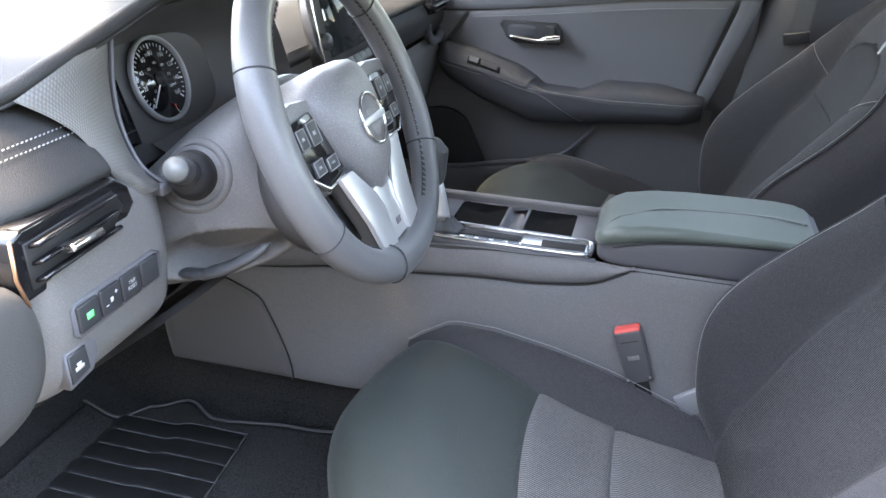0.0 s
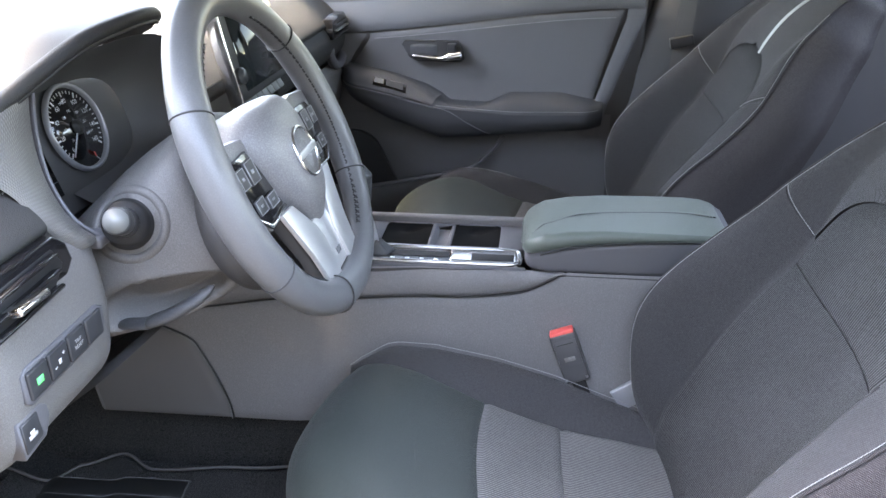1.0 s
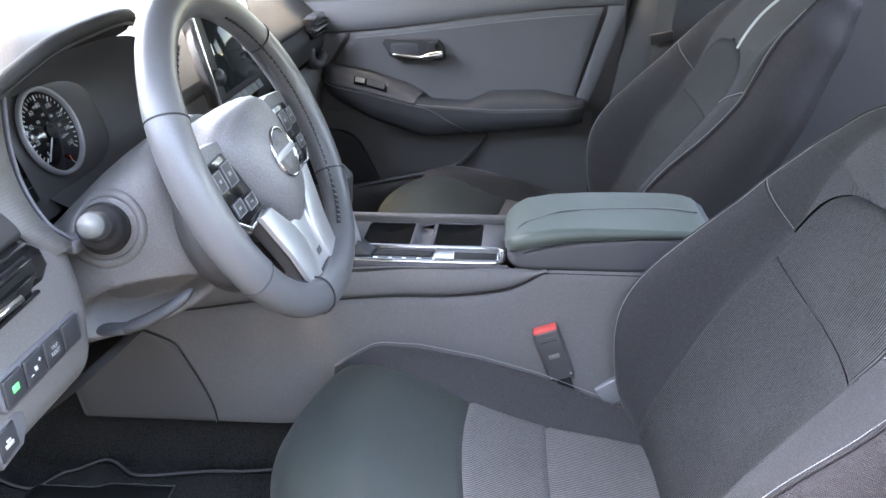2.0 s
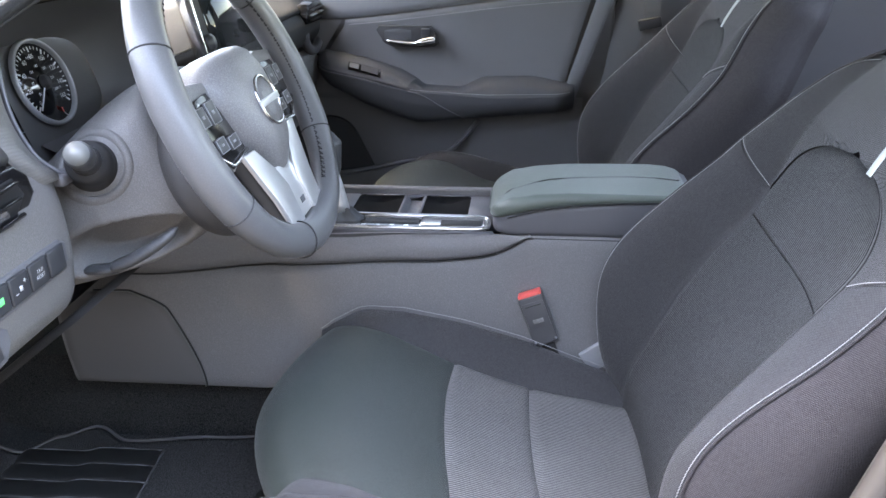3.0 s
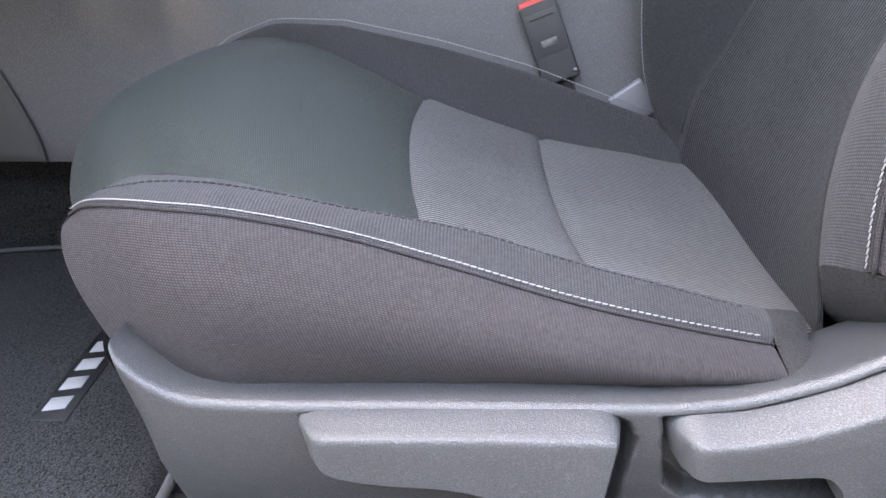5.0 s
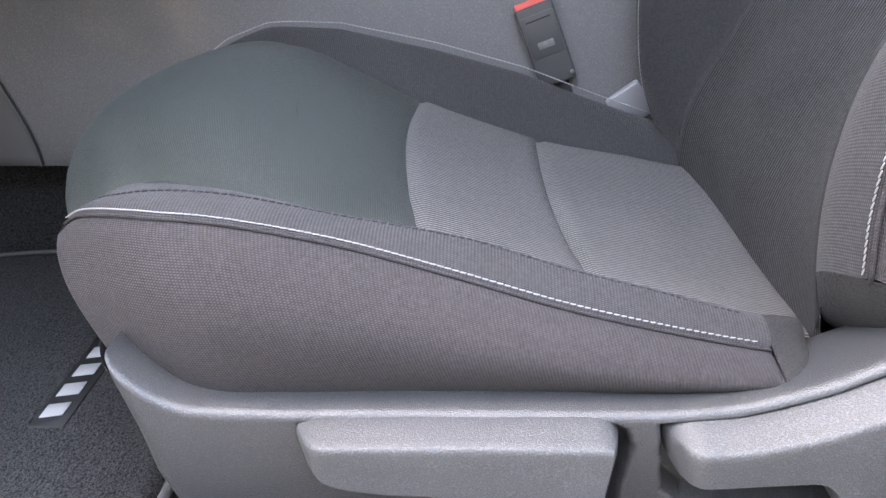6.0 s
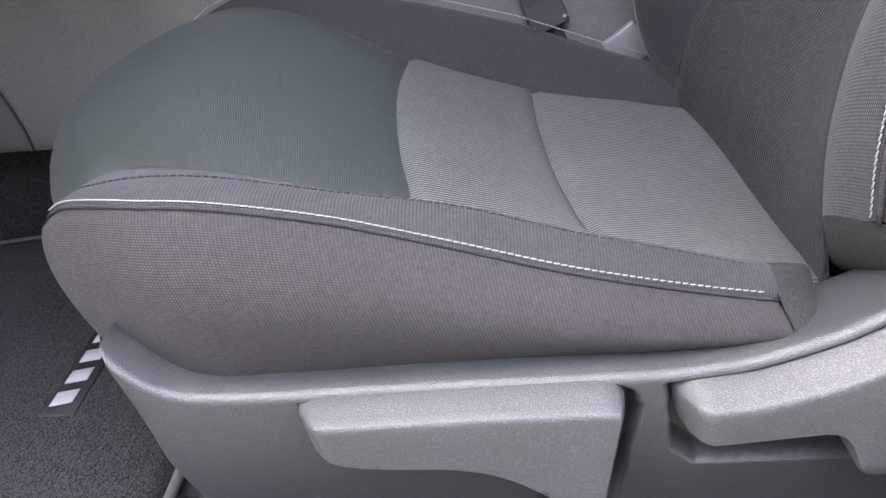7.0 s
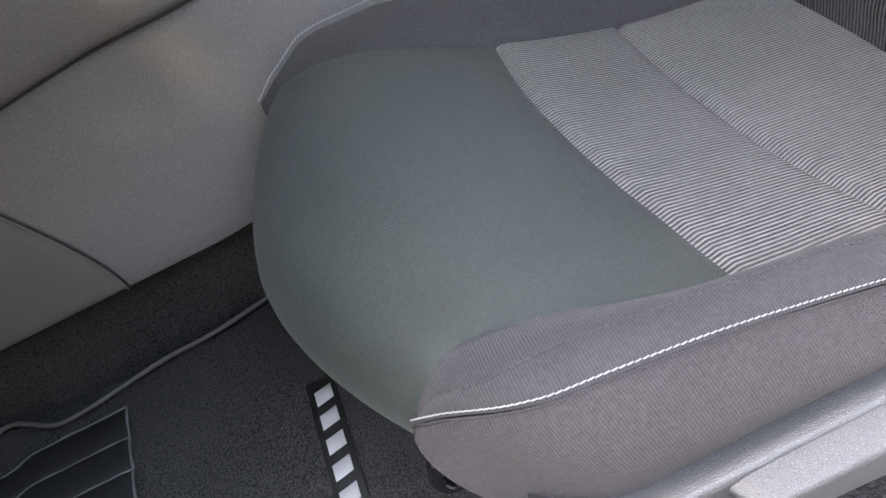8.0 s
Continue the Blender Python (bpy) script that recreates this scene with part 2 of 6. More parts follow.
def panel(fn, nu, nv, curl=0.004, edge=0.012, sides=(1, 1, 1, 1), flip=False, puff=0.0):
    """A padded panel over fn(u, v); the named sides (u0, u1, v0, v1) roll down into seams."""
    us, vs = np.linspace(0, 1, nu), np.linspace(0, 1, nv)
    p = np.array([[fn(u, v) for v in vs] for u in us], float)
    n = np.cross(np.gradient(p, axis=0), np.gradient(p, axis=1))
    n /= np.linalg.norm(n, axis=2, keepdims=True) + 1e-12
    if flip:
        n = -n
    lu = np.concatenate([np.zeros((1, nv)), np.cumsum(np.linalg.norm(np.diff(p, axis=0), axis=2), axis=0)])
    lv = np.concatenate([np.zeros((nu, 1)), np.cumsum(np.linalg.norm(np.diff(p, axis=1), axis=2), axis=1)], axis=1)
    drop = np.zeros((nu, nv))
    for on, dist in zip(sides, (lu, lu[-1:] - lu, lv, lv[:, -1:] - lv)):
        if on:
            drop = np.maximum(drop, 1 - np.sqrt(np.clip(1 - (1 - np.clip(dist / edge, 0, 1)) ** 2, 0, 1)))
    bulge = np.sin(np.pi * us)[:, None] ** 0.5 * np.sin(np.pi * vs)[None, :] ** 0.5
    p = p - n * (curl * drop)[:, :, None] + n * (puff * bulge)[:, :, None]
    return grid(p, flip=flip)


def box(lo, hi, bevel=0.004, segments=2):
    bm = bmesh.new()
    bmesh.ops.create_cube(bm, size=1)
    for v in bm.verts:
        v.co = [lo[k] + (v.co[k] + 0.5) * (hi[k] - lo[k]) for k in range(3)]
    if bevel:
        bmesh.ops.bevel(bm, geom=list(bm.edges), offset=bevel, segments=segments, profile=0.6, affect="EDGES")
    return bm


def turned(bm, m):
    bmesh.ops.transform(bm, matrix=m, verts=bm.verts)
    return bm


def joined(*bms):
    """Several meshes as one."""
    out = bmesh.new()
    for b in bms:
        me = bpy.data.meshes.new("tmp")
        b.to_mesh(me)
        b.free()
        out.from_mesh(me)
        bpy.data.meshes.remove(me)
    return out


def slab(outline, lo, hi, axis="Y", bevel=0.004, segments=2):
    """A plate: a 2D outline pushed from lo to hi along an axis."""
    def put(a, b, c):
        return {"X": (c, a, b), "Y": (a, c, b), "Z": (a, b, c)}[axis]
    bm = bmesh.new()
    low = [bm.verts.new(put(a, b, lo)) for a, b in outline]
    high = [bm.verts.new(put(a, b, hi)) for a, b in outline]
    n = len(low)
    ends = [bm.faces.new(low), bm.faces.new(high[::-1])]
    for i in range(n):
        bm.faces.new((low[i], low[(i + 1) % n], high[(i + 1) % n], high[i])[::-1])
    bmesh.ops.recalc_face_normals(bm, faces=bm.faces)
    if bevel:
        rim = {e for f in ends for e in f.edges}
        bmesh.ops.bevel(bm, geom=list(rim), offset=bevel, segments=segments, profile=0.6, affect="EDGES")
    return bm


def tube(points, radius, sides=10, closed=False, flat=1.0, up=(0, 0, 1)):
    """A bar along points; radius is a number or one for each point."""
    p = np.array(points, float)
    n = len(p)
    r = np.broadcast_to(np.array(radius, float), (n,))
    rows = []
    for i in range(n):
        a, b = (p[i - 1], p[(i + 1) % n]) if closed else (p[max(i - 1, 0)], p[min(i + 1, n - 1)])
        t = (b - a) / (np.linalg.norm(b - a) + 1e-12)
        s = np.cross(t, up)
        s /= np.linalg.norm(s) + 1e-12
        q = np.cross(s, t)
        rows.append([p[i] + r[i] * (math.cos(k) * s + flat * math.sin(k) * q) for k in np.arange(sides) * 2 * math.pi / sides])
    if closed:
        rows.append(rows[0])
    bm = grid(rows, closed=True, caps=not closed)
    if closed:
        bmesh.ops.remove_doubles(bm, verts=bm.verts, dist=1e-6)
    bmesh.ops.recalc_face_normals(bm, faces=bm.faces)
    return bm


def disc(centre, normal, radius, depth, bevel=0.002, sides=32, top=None):
    """A round plate or knob; depth reaches along the normal; top: radius of its far end."""
    bm = bmesh.new()
    bmesh.ops.create_cone(bm, cap_ends=True, segments=sides, radius1=radius, radius2=radius if top is None else top, depth=depth)
    bmesh.ops.translate(bm, verts=bm.verts, vec=(0, 0, depth / 2))
    if bevel:
        bmesh.ops.bevel(bm, geom=[e for e in bm.edges if len(e.link_faces) == 2 and e.calc_face_angle(0) > 0.8], offset=bevel, segments=2, affect="EDGES")
    m = Vector(normal).to_track_quat("Z", "Y").to_matrix().to_4x4()
    m.translation = centre
    return turned(bm, m)


def stitches(points, length=0.0045, gap=0.0012, radius=0.0006, lift=(0, 0, 0.0006), skew=0.12):
    """A row of thread stitches along a curve."""
    p = np.array(points, float)
    d = np.concatenate([[0], np.cumsum(np.linalg.norm(np.diff(p, axis=0), axis=1))])
    verts, faces = [], []
    s = 0.0
    while s + length < d[-1]:
        a = np.array([np.interp(s, d, p[:, k]) for k in range(3)]) + lift
        b = np.array([np.interp(s + length, d, p[:, k]) for k in range(3)]) + lift
        t = (b - a) / (np.linalg.norm(b - a) + 1e-12)
        u = np.cross(t, (0.3, 0.2, 0.9))
        u /= np.linalg.norm(u) + 1e-12
        w = np.cross(u, t)
        a, b = a + u * length * skew, b - u * length * skew
        base = len(verts)
        verts.append(a)
        for c, r in ((a * 0.8 + b * 0.2, radius), (a * 0.2 + b * 0.8, radius)):
            verts += [c + r * (u * math.cos(k) + w * math.sin(k)) for k in np.arange(5) * 2 * math.pi / 5]
        verts.append(b)
        for k in range(5):
            k2 = (k + 1) % 5
            faces += [(base, base + 1 + k2, base + 1 + k), (base + 1 + k, base + 1 + k2, base + 6 + k2, base + 6 + k), (base + 11, base + 6 + k, base + 6 + k2)]
        s += length + gap
    bm = bmesh.new()
    me = bpy.data.meshes.new("tmp")
    me.from_pydata([tuple(v) for v in verts], [], faces)
    bm.from_mesh(me)
    bpy.data.meshes.remove(me)
    return bm


# ---- ground and car shell ----
structure("ground", box((-400, -400, -0.2), (400, 400, 0), 0), ASPHALT, "grey asphalt ground of a parking lot", "ground")
structure("floor", box((-1.2, -0.74, 0.24), (1.9, 0.74, 0.285), 0), CARPET, "charcoal carpeted car floor", "floor")
# Unseen wall added to cut low side light, leaving light from above.
structure("wall_sky_block", box((-16, -5.9, 0.0), (16, -5.5, 4.6), 0.02), WALL, "unseen dark wall added to block low sky light", "wall")
# ---- car shell round the cabin ----
def strip_between(a, b, w0, w1, mat, name, label, category):
    """A pillar from a to b with a rounded section."""
    return structure(name, tube(spline([a, ((a[0] + b[0]) / 2, (a[1] + b[1]) / 2 * 1.01, (a[2] + b[2]) / 2 + 0.02), b], 12), np.linspace(w0, w1, 12), 12, flat=0.7), mat, label, category, True)


strip_between((-1.15, -0.78, 1.02), (-0.42, -0.64, 1.42), 0.05, 0.045, HEADLINER, "pillar_1", "light grey windscreen pillar", "pillar")
strip_between((-1.15, 0.78, 1.02), (-0.42, 0.64, 1.42), 0.05, 0.045, HEADLINER, "pillar_2", "light grey windscreen pillar", "pillar")
strip_between((1.25, 0.76, 1.00), (1.05, 0.60, 1.43), 0.09, 0.06, HEADLINER, "pillar_3", "light grey rear pillar", "pillar")
strip_between((1.25, -0.76, 1.00), (1.05, -0.60, 1.43), 0.09, 0.06, HEADLINER, "pillar_4", "light grey rear pillar", "pillar")


# Unseen roof; its front edge reaches forward to keep sun off the console.
def roof(u, v):
    w = 1 - 2 * v
    x = -0.52 + 0.06 * w * w * (1 - u) + 1.53 * u
    return (x, 0.72 * w, 1.47 - 0.06 * abs(w) ** 3 - 0.10 * (u - 0.4) ** 2)


structure("ceiling", joined(panel(roof, 20, 20, curl=0), panel(lambda u, v: np.array(roof(u, v)) + (0, 0, 0.03), 20, 20, curl=0, flip=True)), HEADLINER, "light grey fabric headliner of the car roof", "ceiling", True)


def pane(name, corners, label, mat=GLASS):
    ob = structure(name, grid([[np.array(corners[0]) * (1 - u) + np.array(corners[1]) * u for u in (0, 0.5, 1)], [np.array(corners[3]) * (1 - u) + np.array(corners[2]) * u for u in (0, 0.5, 1)]]), mat, label, "window")
    ob.visible_shadow = mat is not GLASS
    return ob


pane("window_1", ((-1.15, -0.74, 1.03), (-1.15, 0.74, 1.03), (-0.46, 0.62, 1.43), (-0.46, -0.62, 1.43)), "clear windscreen glass")
# Side glass darkened to keep direct sun off the door armrest.
pane("window_2", ((-0.75, 0.775, 1.06), (0.42, 0.775, 1.09), (0.40, 0.63, 1.42), (-0.36, 0.63, 1.42)), "side window glass darkened to block sun", DARK_GLASS)
for q, n in ((1, 3), (-1, 4)):
    pane("window_%d" % n, ((0.50, 0.775 * q, 1.08), (1.55, 0.775 * q, 1.06), (1.25, 0.63 * q, 1.42), (0.48, 0.63 * q, 1.42)), "tinted rear side window glass", DARK_GLASS)
pane("window_5", ((1.62, -0.70, 1.05), (1.62, 0.70, 1.05), (1.52, 0.60, 1.40), (1.52, -0.60, 1.40)), "tinted rear window glass", DARK_GLASS)
structure("sill", grid([[(x, y, z) for y, z in ((-0.72, 0.27), (-0.725, 0.33), (-0.74, 0.345), (-0.80, 0.345), (-0.83, 0.31), (-0.83, 0.15), (-0.70, 0.14))] for x in (-1.0, -0.2, 0.6, 1.3)], flip=True), BODY, "grey painted door sill", "sill", True)
structure("sill_right", box((-1.0, 0.70, 0.14), (1.3, 0.84, 0.33), 0.02), BODY, "grey painted sill below the passenger door", "sill")
structure("wall_front", box((-1.10, -0.82, 0.24), (-0.92, 0.80, 1.03), 0), CARPET, "dark carpeted bulkhead in front of the footwells", "bulkhead")
structure("wall_back", box((1.55, -0.76, 0.24), (1.65, 0.76, 1.05), 0), CARPET, "dark panel behind the rear bench", "bulkhead")
structure("wall_left", box((0.62, -0.82, 0.20), (1.6, -0.74, 1.06), 0.01), BODY, "painted rear door on the driver's side", "car side")
structure("wall_right", box((0.62, 0.76, 0.20), (1.6, 0.84, 1.06), 0.01), PILLAR, "dark rear door on the passenger's side", "car side")
bench = thing("rear_bench", (1.1, 0, 0.285), "dark cloth rear bench seat behind the front seats", "rear seat")
part("cushion", box((0.92, -0.66, 0.30), (1.42, 0.66, 0.58), 0.05, 4), FABRIC, bench)
part("backrest", turned(box((-0.09, -0.66, 0.0), (0.09, 0.66, 0.60), 0.05, 4), pose(1.40, 0, 0.52, 0, 20, 0)), FABRIC, bench)

frame_l = thing("door_frame_seal", (0.48, -0.76, 0.33), "grey painted door frame of the open driver's door with seal", "door frame")


JAMB = spline([(0.30, 0.36), (0.40, 0.40), (0.508, 0.442), (0.600, 0.468), (0.675, 0.491), (1.0, 0.575), (1.42, 0.66)], 80)


def jamb_x(z):
    return float(np.interp(z, JAMB[:, 0], JAMB[:, 1]))


part("seal", tube([(jamb_x(z) + 0.012, -0.755, z) for z in np.linspace(0.31, 1.40, 50)], 0.014, 10, up=(0, 1, 0)), SEAL, frame_l, "dark grey door seal")
part("jamb", grid([[(jamb_x(z) + dx, y, z) for dx, y in ((0.02, -0.72), (0.022, -0.757), (0.040, -0.768), (0.075, -0.770), (0.095, -0.79), (0.10, -0.83))] for z in np.linspace(0.31, 1.42, 30)]), BODY, frame_l, "painted metal jamb")
part("pillar_trim", grid([[(jamb_x(z) + dx, y, z) for dx, y in ((0.012, -0.745), (0.05, -0.71), (0.14, -0.70), (0.22, -0.72))] for z in np.linspace(0.31, 1.42, 30)], flip=True), PILLAR, frame_l, "dark inner pillar trim")
rail = thing("seat_rail", (0.1, -0.62, 0.29), "black seat rail with bright metal edges on the carpet", "seat rail")
part("channel", box((-0.095, -0.645, 0.286), (0.46, -0.585, 0.306), 0.003), BLACK, rail)
for y in (-0.640, -0.628, -0.610):
    part("edge", box((-0.088, y, 0.306), (0.44, y + 0.004, 0.309), 0.001, 1), CHROME, rail, "bright metal edge")


# ---- front seats ----
SEAT_W = 0.41


def seat(name, side, shift, lift, label):
    """A bucket seat; side 1 is the driver's, -1 the mirrored passenger's."""
    cy = -SEAT_W * side
    root = thing(name, (0.15 + shift, cy, 0.285), label, "car seat", "front seats")
    flip = side > 0

    def at(x, w, z):
        return np.array((x + shift, cy + side * w, z + lift))

    # upper and front line of the outer plastic shield
    TOP_LINE = spline([(-0.066, 0.497), (-0.060, 0.487), (-0.050, 0.478), (-0.038, 0.469), (-0.024, 0.462), (-0.005, 0.4585), (0.04, 0.4575), (0.10, 0.459), (0.238, 0.4605), (0.263, 0.461), (0.29, 0.464), (0.312, 0.468), (0.352, 0.482), (0.381, 0.497), (0.43, 0.518), (0.50, 0.535)], 160)

    def top_line(x):
        return float(np.interp(x, TOP_LINE[:, 0], TOP_LINE[:, 1]))

    def front_line(z):
        return float(np.interp(z, (0.30, 0.36, 0.40, 0.449, 0.489, 0.505), (0.004, -0.044, -0.056, -0.060, -0.063, -0.064)))

    # cushion: a profile from under the nose to the back, in x and z
    prof = spline([(-0.06, 0.395), (-0.112, 0.425), (-0.158, 0.475), (-0.177, 0.533), (-0.136, 0.576), (-0.06, 0.587), (0.02, 0.556), (0.10, 0.508), (0.22, 0.465), (0.32, 0.443), (0.36, 0.436), (0.395, 0.430), (0.415, 0.405)], 260)
    arc = np.concatenate([[0], np.cumsum(np.linalg.norm(np.diff(prof, axis=0), axis=1))])
    nose = int(np.argmin(prof[:, 0]))
    KNOTS = (-0.178, -0.135, -0.06, 0.02, 0.10, 0.22, 0.32, 0.44)
    DEV_O = (-0.006, -0.018, -0.032, -0.020, 0.004, 0.020, 0.028, 0.020)
    DEV_I = (-0.004, -0.002, -0.014, -0.009, 0.009, 0.009, 0.010, 0.002)

    def fade(x):
        return 1 - ease(x, (-0.18, 0.10), (0, 1))

    FADES = np.array([fade(q) for q in prof[:, 0]])

    def plan(w):
        return (0.078 if w < 0 else 0.034) * abs(w / 0.2) ** 1.8

    def b_of(x, w=0.0):
        return float(np.interp(x, prof[nose:, 0] + plan(w) * FADES[nose:], arc[nose:]))

    def top(b, w, rise=0.0):
        x, z = float(np.interp(b, arc, prof[:, 0])), float(np.interp(b, arc, prof[:, 1]))
        low = b < arc[nose]
        d = np.interp(-0.178 if low else x, KNOTS, DEV_O if w < 0 else DEV_I) * (w / 0.2) ** 2
        return at(x + plan(w) * (1 if low else fade(x)), w, z + d + rise)

    def seam_o(x):
        return -ease(x, (-0.18, -0.105, -0.07, 0.0, 0.12, 0.25, 0.40), (0.207, 0.199, 0.180, 0.184, 0.195, 0.186, 0.188))

    def seam_i(x):
        return ease(x, (-0.18, -0.105, 0.0, 0.12, 0.40), (0.205, 0.194, 0.186, 0.187, 0.194))

    FRONT_SEAM = spline([(0.0, 0.123), (0.257, 0.108), (0.369, 0.100), (0.592, 0.090), (0.793, 0.087), (1.0, 0.092)], 40)

    def x_front(v):
        return float(np.interp(v, FRONT_SEAM[:, 0], FRONT_SEAM[:, 1]))

    def x_mid(v):
        return 0.252 - 0.034 * v - 0.010 * math.sin(math.pi * v)

    END = arc[-1]

    def strip(b0, b1):
        def fn(u, v):
            lo, hi = b0(v), b1(v)
            b = lo + (hi - lo) * u
            x = float(np.interp(b, arc, prof[:, 0])) + 0.05 * (fade(float(np.interp(b, arc, prof[:, 0]))))
            x = -0.18 if b < arc[nose] else x
            return top(b, seam_o(x) + (seam_i(x) - seam_o(x)) * v)
        return fn

    front = part("front_panel", panel(strip(lambda v: 0.0, lambda v: b_of(x_front(v))), 56, 36, flip=not flip, puff=0.006, sides=(0, 1, 1, 1), edge=0.014), FABRIC_FRONT, root, "black knit front panel of the cushion")
    if side > 0:
        tree = BVHTree.FromPolygons([v.co + origin(root) for v in front.data.vertices], [tuple(f.vertices) for f in front.data.polygons])
        marks = [tree.ray_cast(Vector((0.001 + 0.009 * k / 9, -0.410 - 0.045 * k / 9 + 0.0015 * math.sin(k), 0.70)), Vector((0, 0, -1)))[0] for k in range(10)]
        part("scratch", tube([np.array(p) for p in marks if p is not None], [0.0003, 0.0005, 0.0006, 0.0007, 0.0008, 0.0008, 0.0007, 0.0006, 0.0005, 0.0003], 5), FAINT, root, "faint pale scratch on the front panel")
    part("insert", panel(strip(lambda v: b_of(x_front(v)), lambda v: b_of(x_mid(v))), 20, 40, flip=not flip, puff=0.005), FABRIC_RIB, root, "ribbed grey cushion insert")
    part("insert", panel(strip(lambda v: b_of(x_mid(v)), lambda v: END), 24, 40, flip=not flip, puff=0.005), FABRIC_RIB, root, "ribbed grey cushion insert")

    EDGE_W = spline([(0.0, 0.203), (0.04, 0.216), (0.14, 0.241), (0.26, 0.247), (0.6, 0.243), (1.0, 0.236)], 60)
    EDGE_Z = spline([(-0.106, 0.548), (-0.089, 0.559), (-0.06, 0.568), (-0.03, 0.571), (0.012, 0.568), (0.075, 0.555), (0.139, 0.535), (0.213, 0.510), (0.285, 0.491), (0.346, 0.478)], 80)

    def out_edge(u):
        x = -0.106 + 0.440 * u
        return at(x, -float(np.interp(u, EDGE_W[:, 0], EDGE_W[:, 1])), float(np.interp(x, EDGE_Z[:, 0], EDGE_Z[:, 1])))

    def inner_of(x, w):
        return top(b_of(x, w), w)

    def out_ridge(u):
        """The raised seam along the bolster, between the valley beside the cushion and the stitched edge."""
        e = out_edge(u)
        x = e[0] - shift
        a = inner_of(x, seam_o(x) + 0.010)
        k = ease(u, (0.0, 0.14), (0.0, 1.0))
        lift_up = ease(x, (-0.05, 0.06, 0.17, 0.25, 0.35), (0.004, 0.003, 0.013, 0.013, 0.009))
        mid = (a * 0.5 + e * 0.5)
        return mid * (1 - k) + np.array((e[0], cy - side * 0.218, e[2] + lift_up)) * k

    def out_bolster(u, v):
        e, r = out_edge(u), out_ridge(u)
        x = e[0] - shift
        a = inner_of(x, seam_o(x) + 0.010) - np.array((0, 0, 0.008 * min(1, u * 8)))
        if v < 0.5:
            t = v / 0.5
            q = a * (1 - t) + r * t
            q[2] = a[2] + (r[2] - a[2]) * math.sin(t * math.pi / 2)
        else:
            t = (v - 0.5) / 0.5
            q = r * (1 - t) + e * t
            q[2] += 0.0022 * math.sin(math.pi * t)
        return q
    part("outer_bolster", panel(out_bolster, 70, 25, flip=flip, curl=0.002, edge=0.006, sides=(0, 0, 1, 1)), FABRIC, root)

    part("seam", tube([top(b_of(x, -0.19), seam_o(x) + 0.001, -0.0015) for x in np.linspace(-0.085, 0.34, 90)], 0.0013, 6), SEAM, root)
    part("ridge_seam", stitches([out_ridge(u) + np.array((0, 0, 0.0002)) for u in np.linspace(0.06, 0.97, 120)], 0.0042, 0.0006, 0.0007, skew=0.05), FABRIC, root, "raised dark seam along the bolster")

    def out_side(u, v):
        a = out_edge(u) + np.array((0, -side * 0.001, -0.0015))
        lx = -0.064 + 0.402 * u - 0.006 * (1 - min(1, u * 6)) ** 2
        low = at(lx, -ease(u, (0, 0.2, 1), (0.236, 0.250, 0.240)), top_line(lx) - 0.014 - 0.034 * (1 - min(1, u * 4)))
        q = a * (1 - v) + low * v
        bow = math.sin(math.pi * v ** 0.75)
        nose_bow = 1.6 * math.sin(math.pi * v ** 0.6) * (1 - v)
        return q + np.array((-0.006 * nose_bow * (1 - min(1, u * 4)) ** 2, -side * (0.026 * ease(u, (0, 0.3), (0.5, 1.0))) * bow, 0.0))
    part("side_panel", panel(out_side, 60, 20, flip=flip, curl=0.0015, edge=0.006, sides=(0, 1, 1, 0)), FABRIC_SIDE, root, "brownish black fabric side panel")

    b_tip = b_of(-0.106, -0.2)

    def corner(u, v):
        a = out_side(0.0, u)
        x = -0.18 if b_tip * (1 - u) < arc[nose] else -0.106
        c = top(b_tip * (1 - 0.9 * u), seam_o(x) + 0.004)
        return a * (1 - v) + c * v
    part("front_corner", panel(corner, 24, 8, flip=not flip, curl=0.0), FABRIC_SIDE, root)

    def rear_tab(u, v):
        a = out_bolster(1.0, v / 0.4) if v < 0.4 else out_side(1.0, (v - 0.4) / 0.6)
        c = at(0.368, -0.196 + 0.012 * (1 - v), 0.470 - 0.030 * v)
        m = (a + c) / 2 + np.array((0.018, -side * (0.010 + 0.012 * v), 0.010))
        return a * (1 - u) ** 2 + 2 * m * u * (1 - u) + c * u * u
    part("rear_tab", panel(rear_tab, 16, 24, flip=flip, curl=0.0), FABRIC_FELT, root, "fuzzy dark felt corner tab")
    part("stitching", stitches([out_edge(u) + np.array((0, side * 0.0022, 0.0006)) for u in np.linspace(0, 0.985, 110)], 0.0053, -0.0007, 0.00052, skew=0.10), THREAD, root, "white contrast stitching")
    part("piping", tube([out_edge(u) + np.array((0, -side * 0.0008, -0.0015)) for u in np.linspace(0, 1, 60)], 0.0010, 6), FABRIC_SIDE, root)

    def in_edge(u):
        x = -0.138 + 0.538 * u
        return at(x, ease(u, (0, 0.16, 0.5, 1), (0.198, 0.238, 0.246, 0.240)), float(np.interp(x, (-0.138, -0.118, -0.080, 0.0, 0.103, 0.206, 0.299, 0.36), (0.562, 0.576, 0.587, 0.584, 0.561, 0.532, 0.497, 0.476))))

    def in_bolster(u, v):
        e = in_edge(u)
        x = e[0] - shift
        a = inner_of(x, seam_i(x) - 0.010) - np.array((0, 0, 0.006))
        q = a * (1 - v) + e * v
        q[2] += 0.007 * math.sin(math.pi * v) * min(1, u * 8)
        return q
    part("inner_bolster", panel(in_bolster, 60, 14, flip=not flip, curl=0.004, edge=0.008, sides=(0, 0, 1, 1)), FABRIC, root)

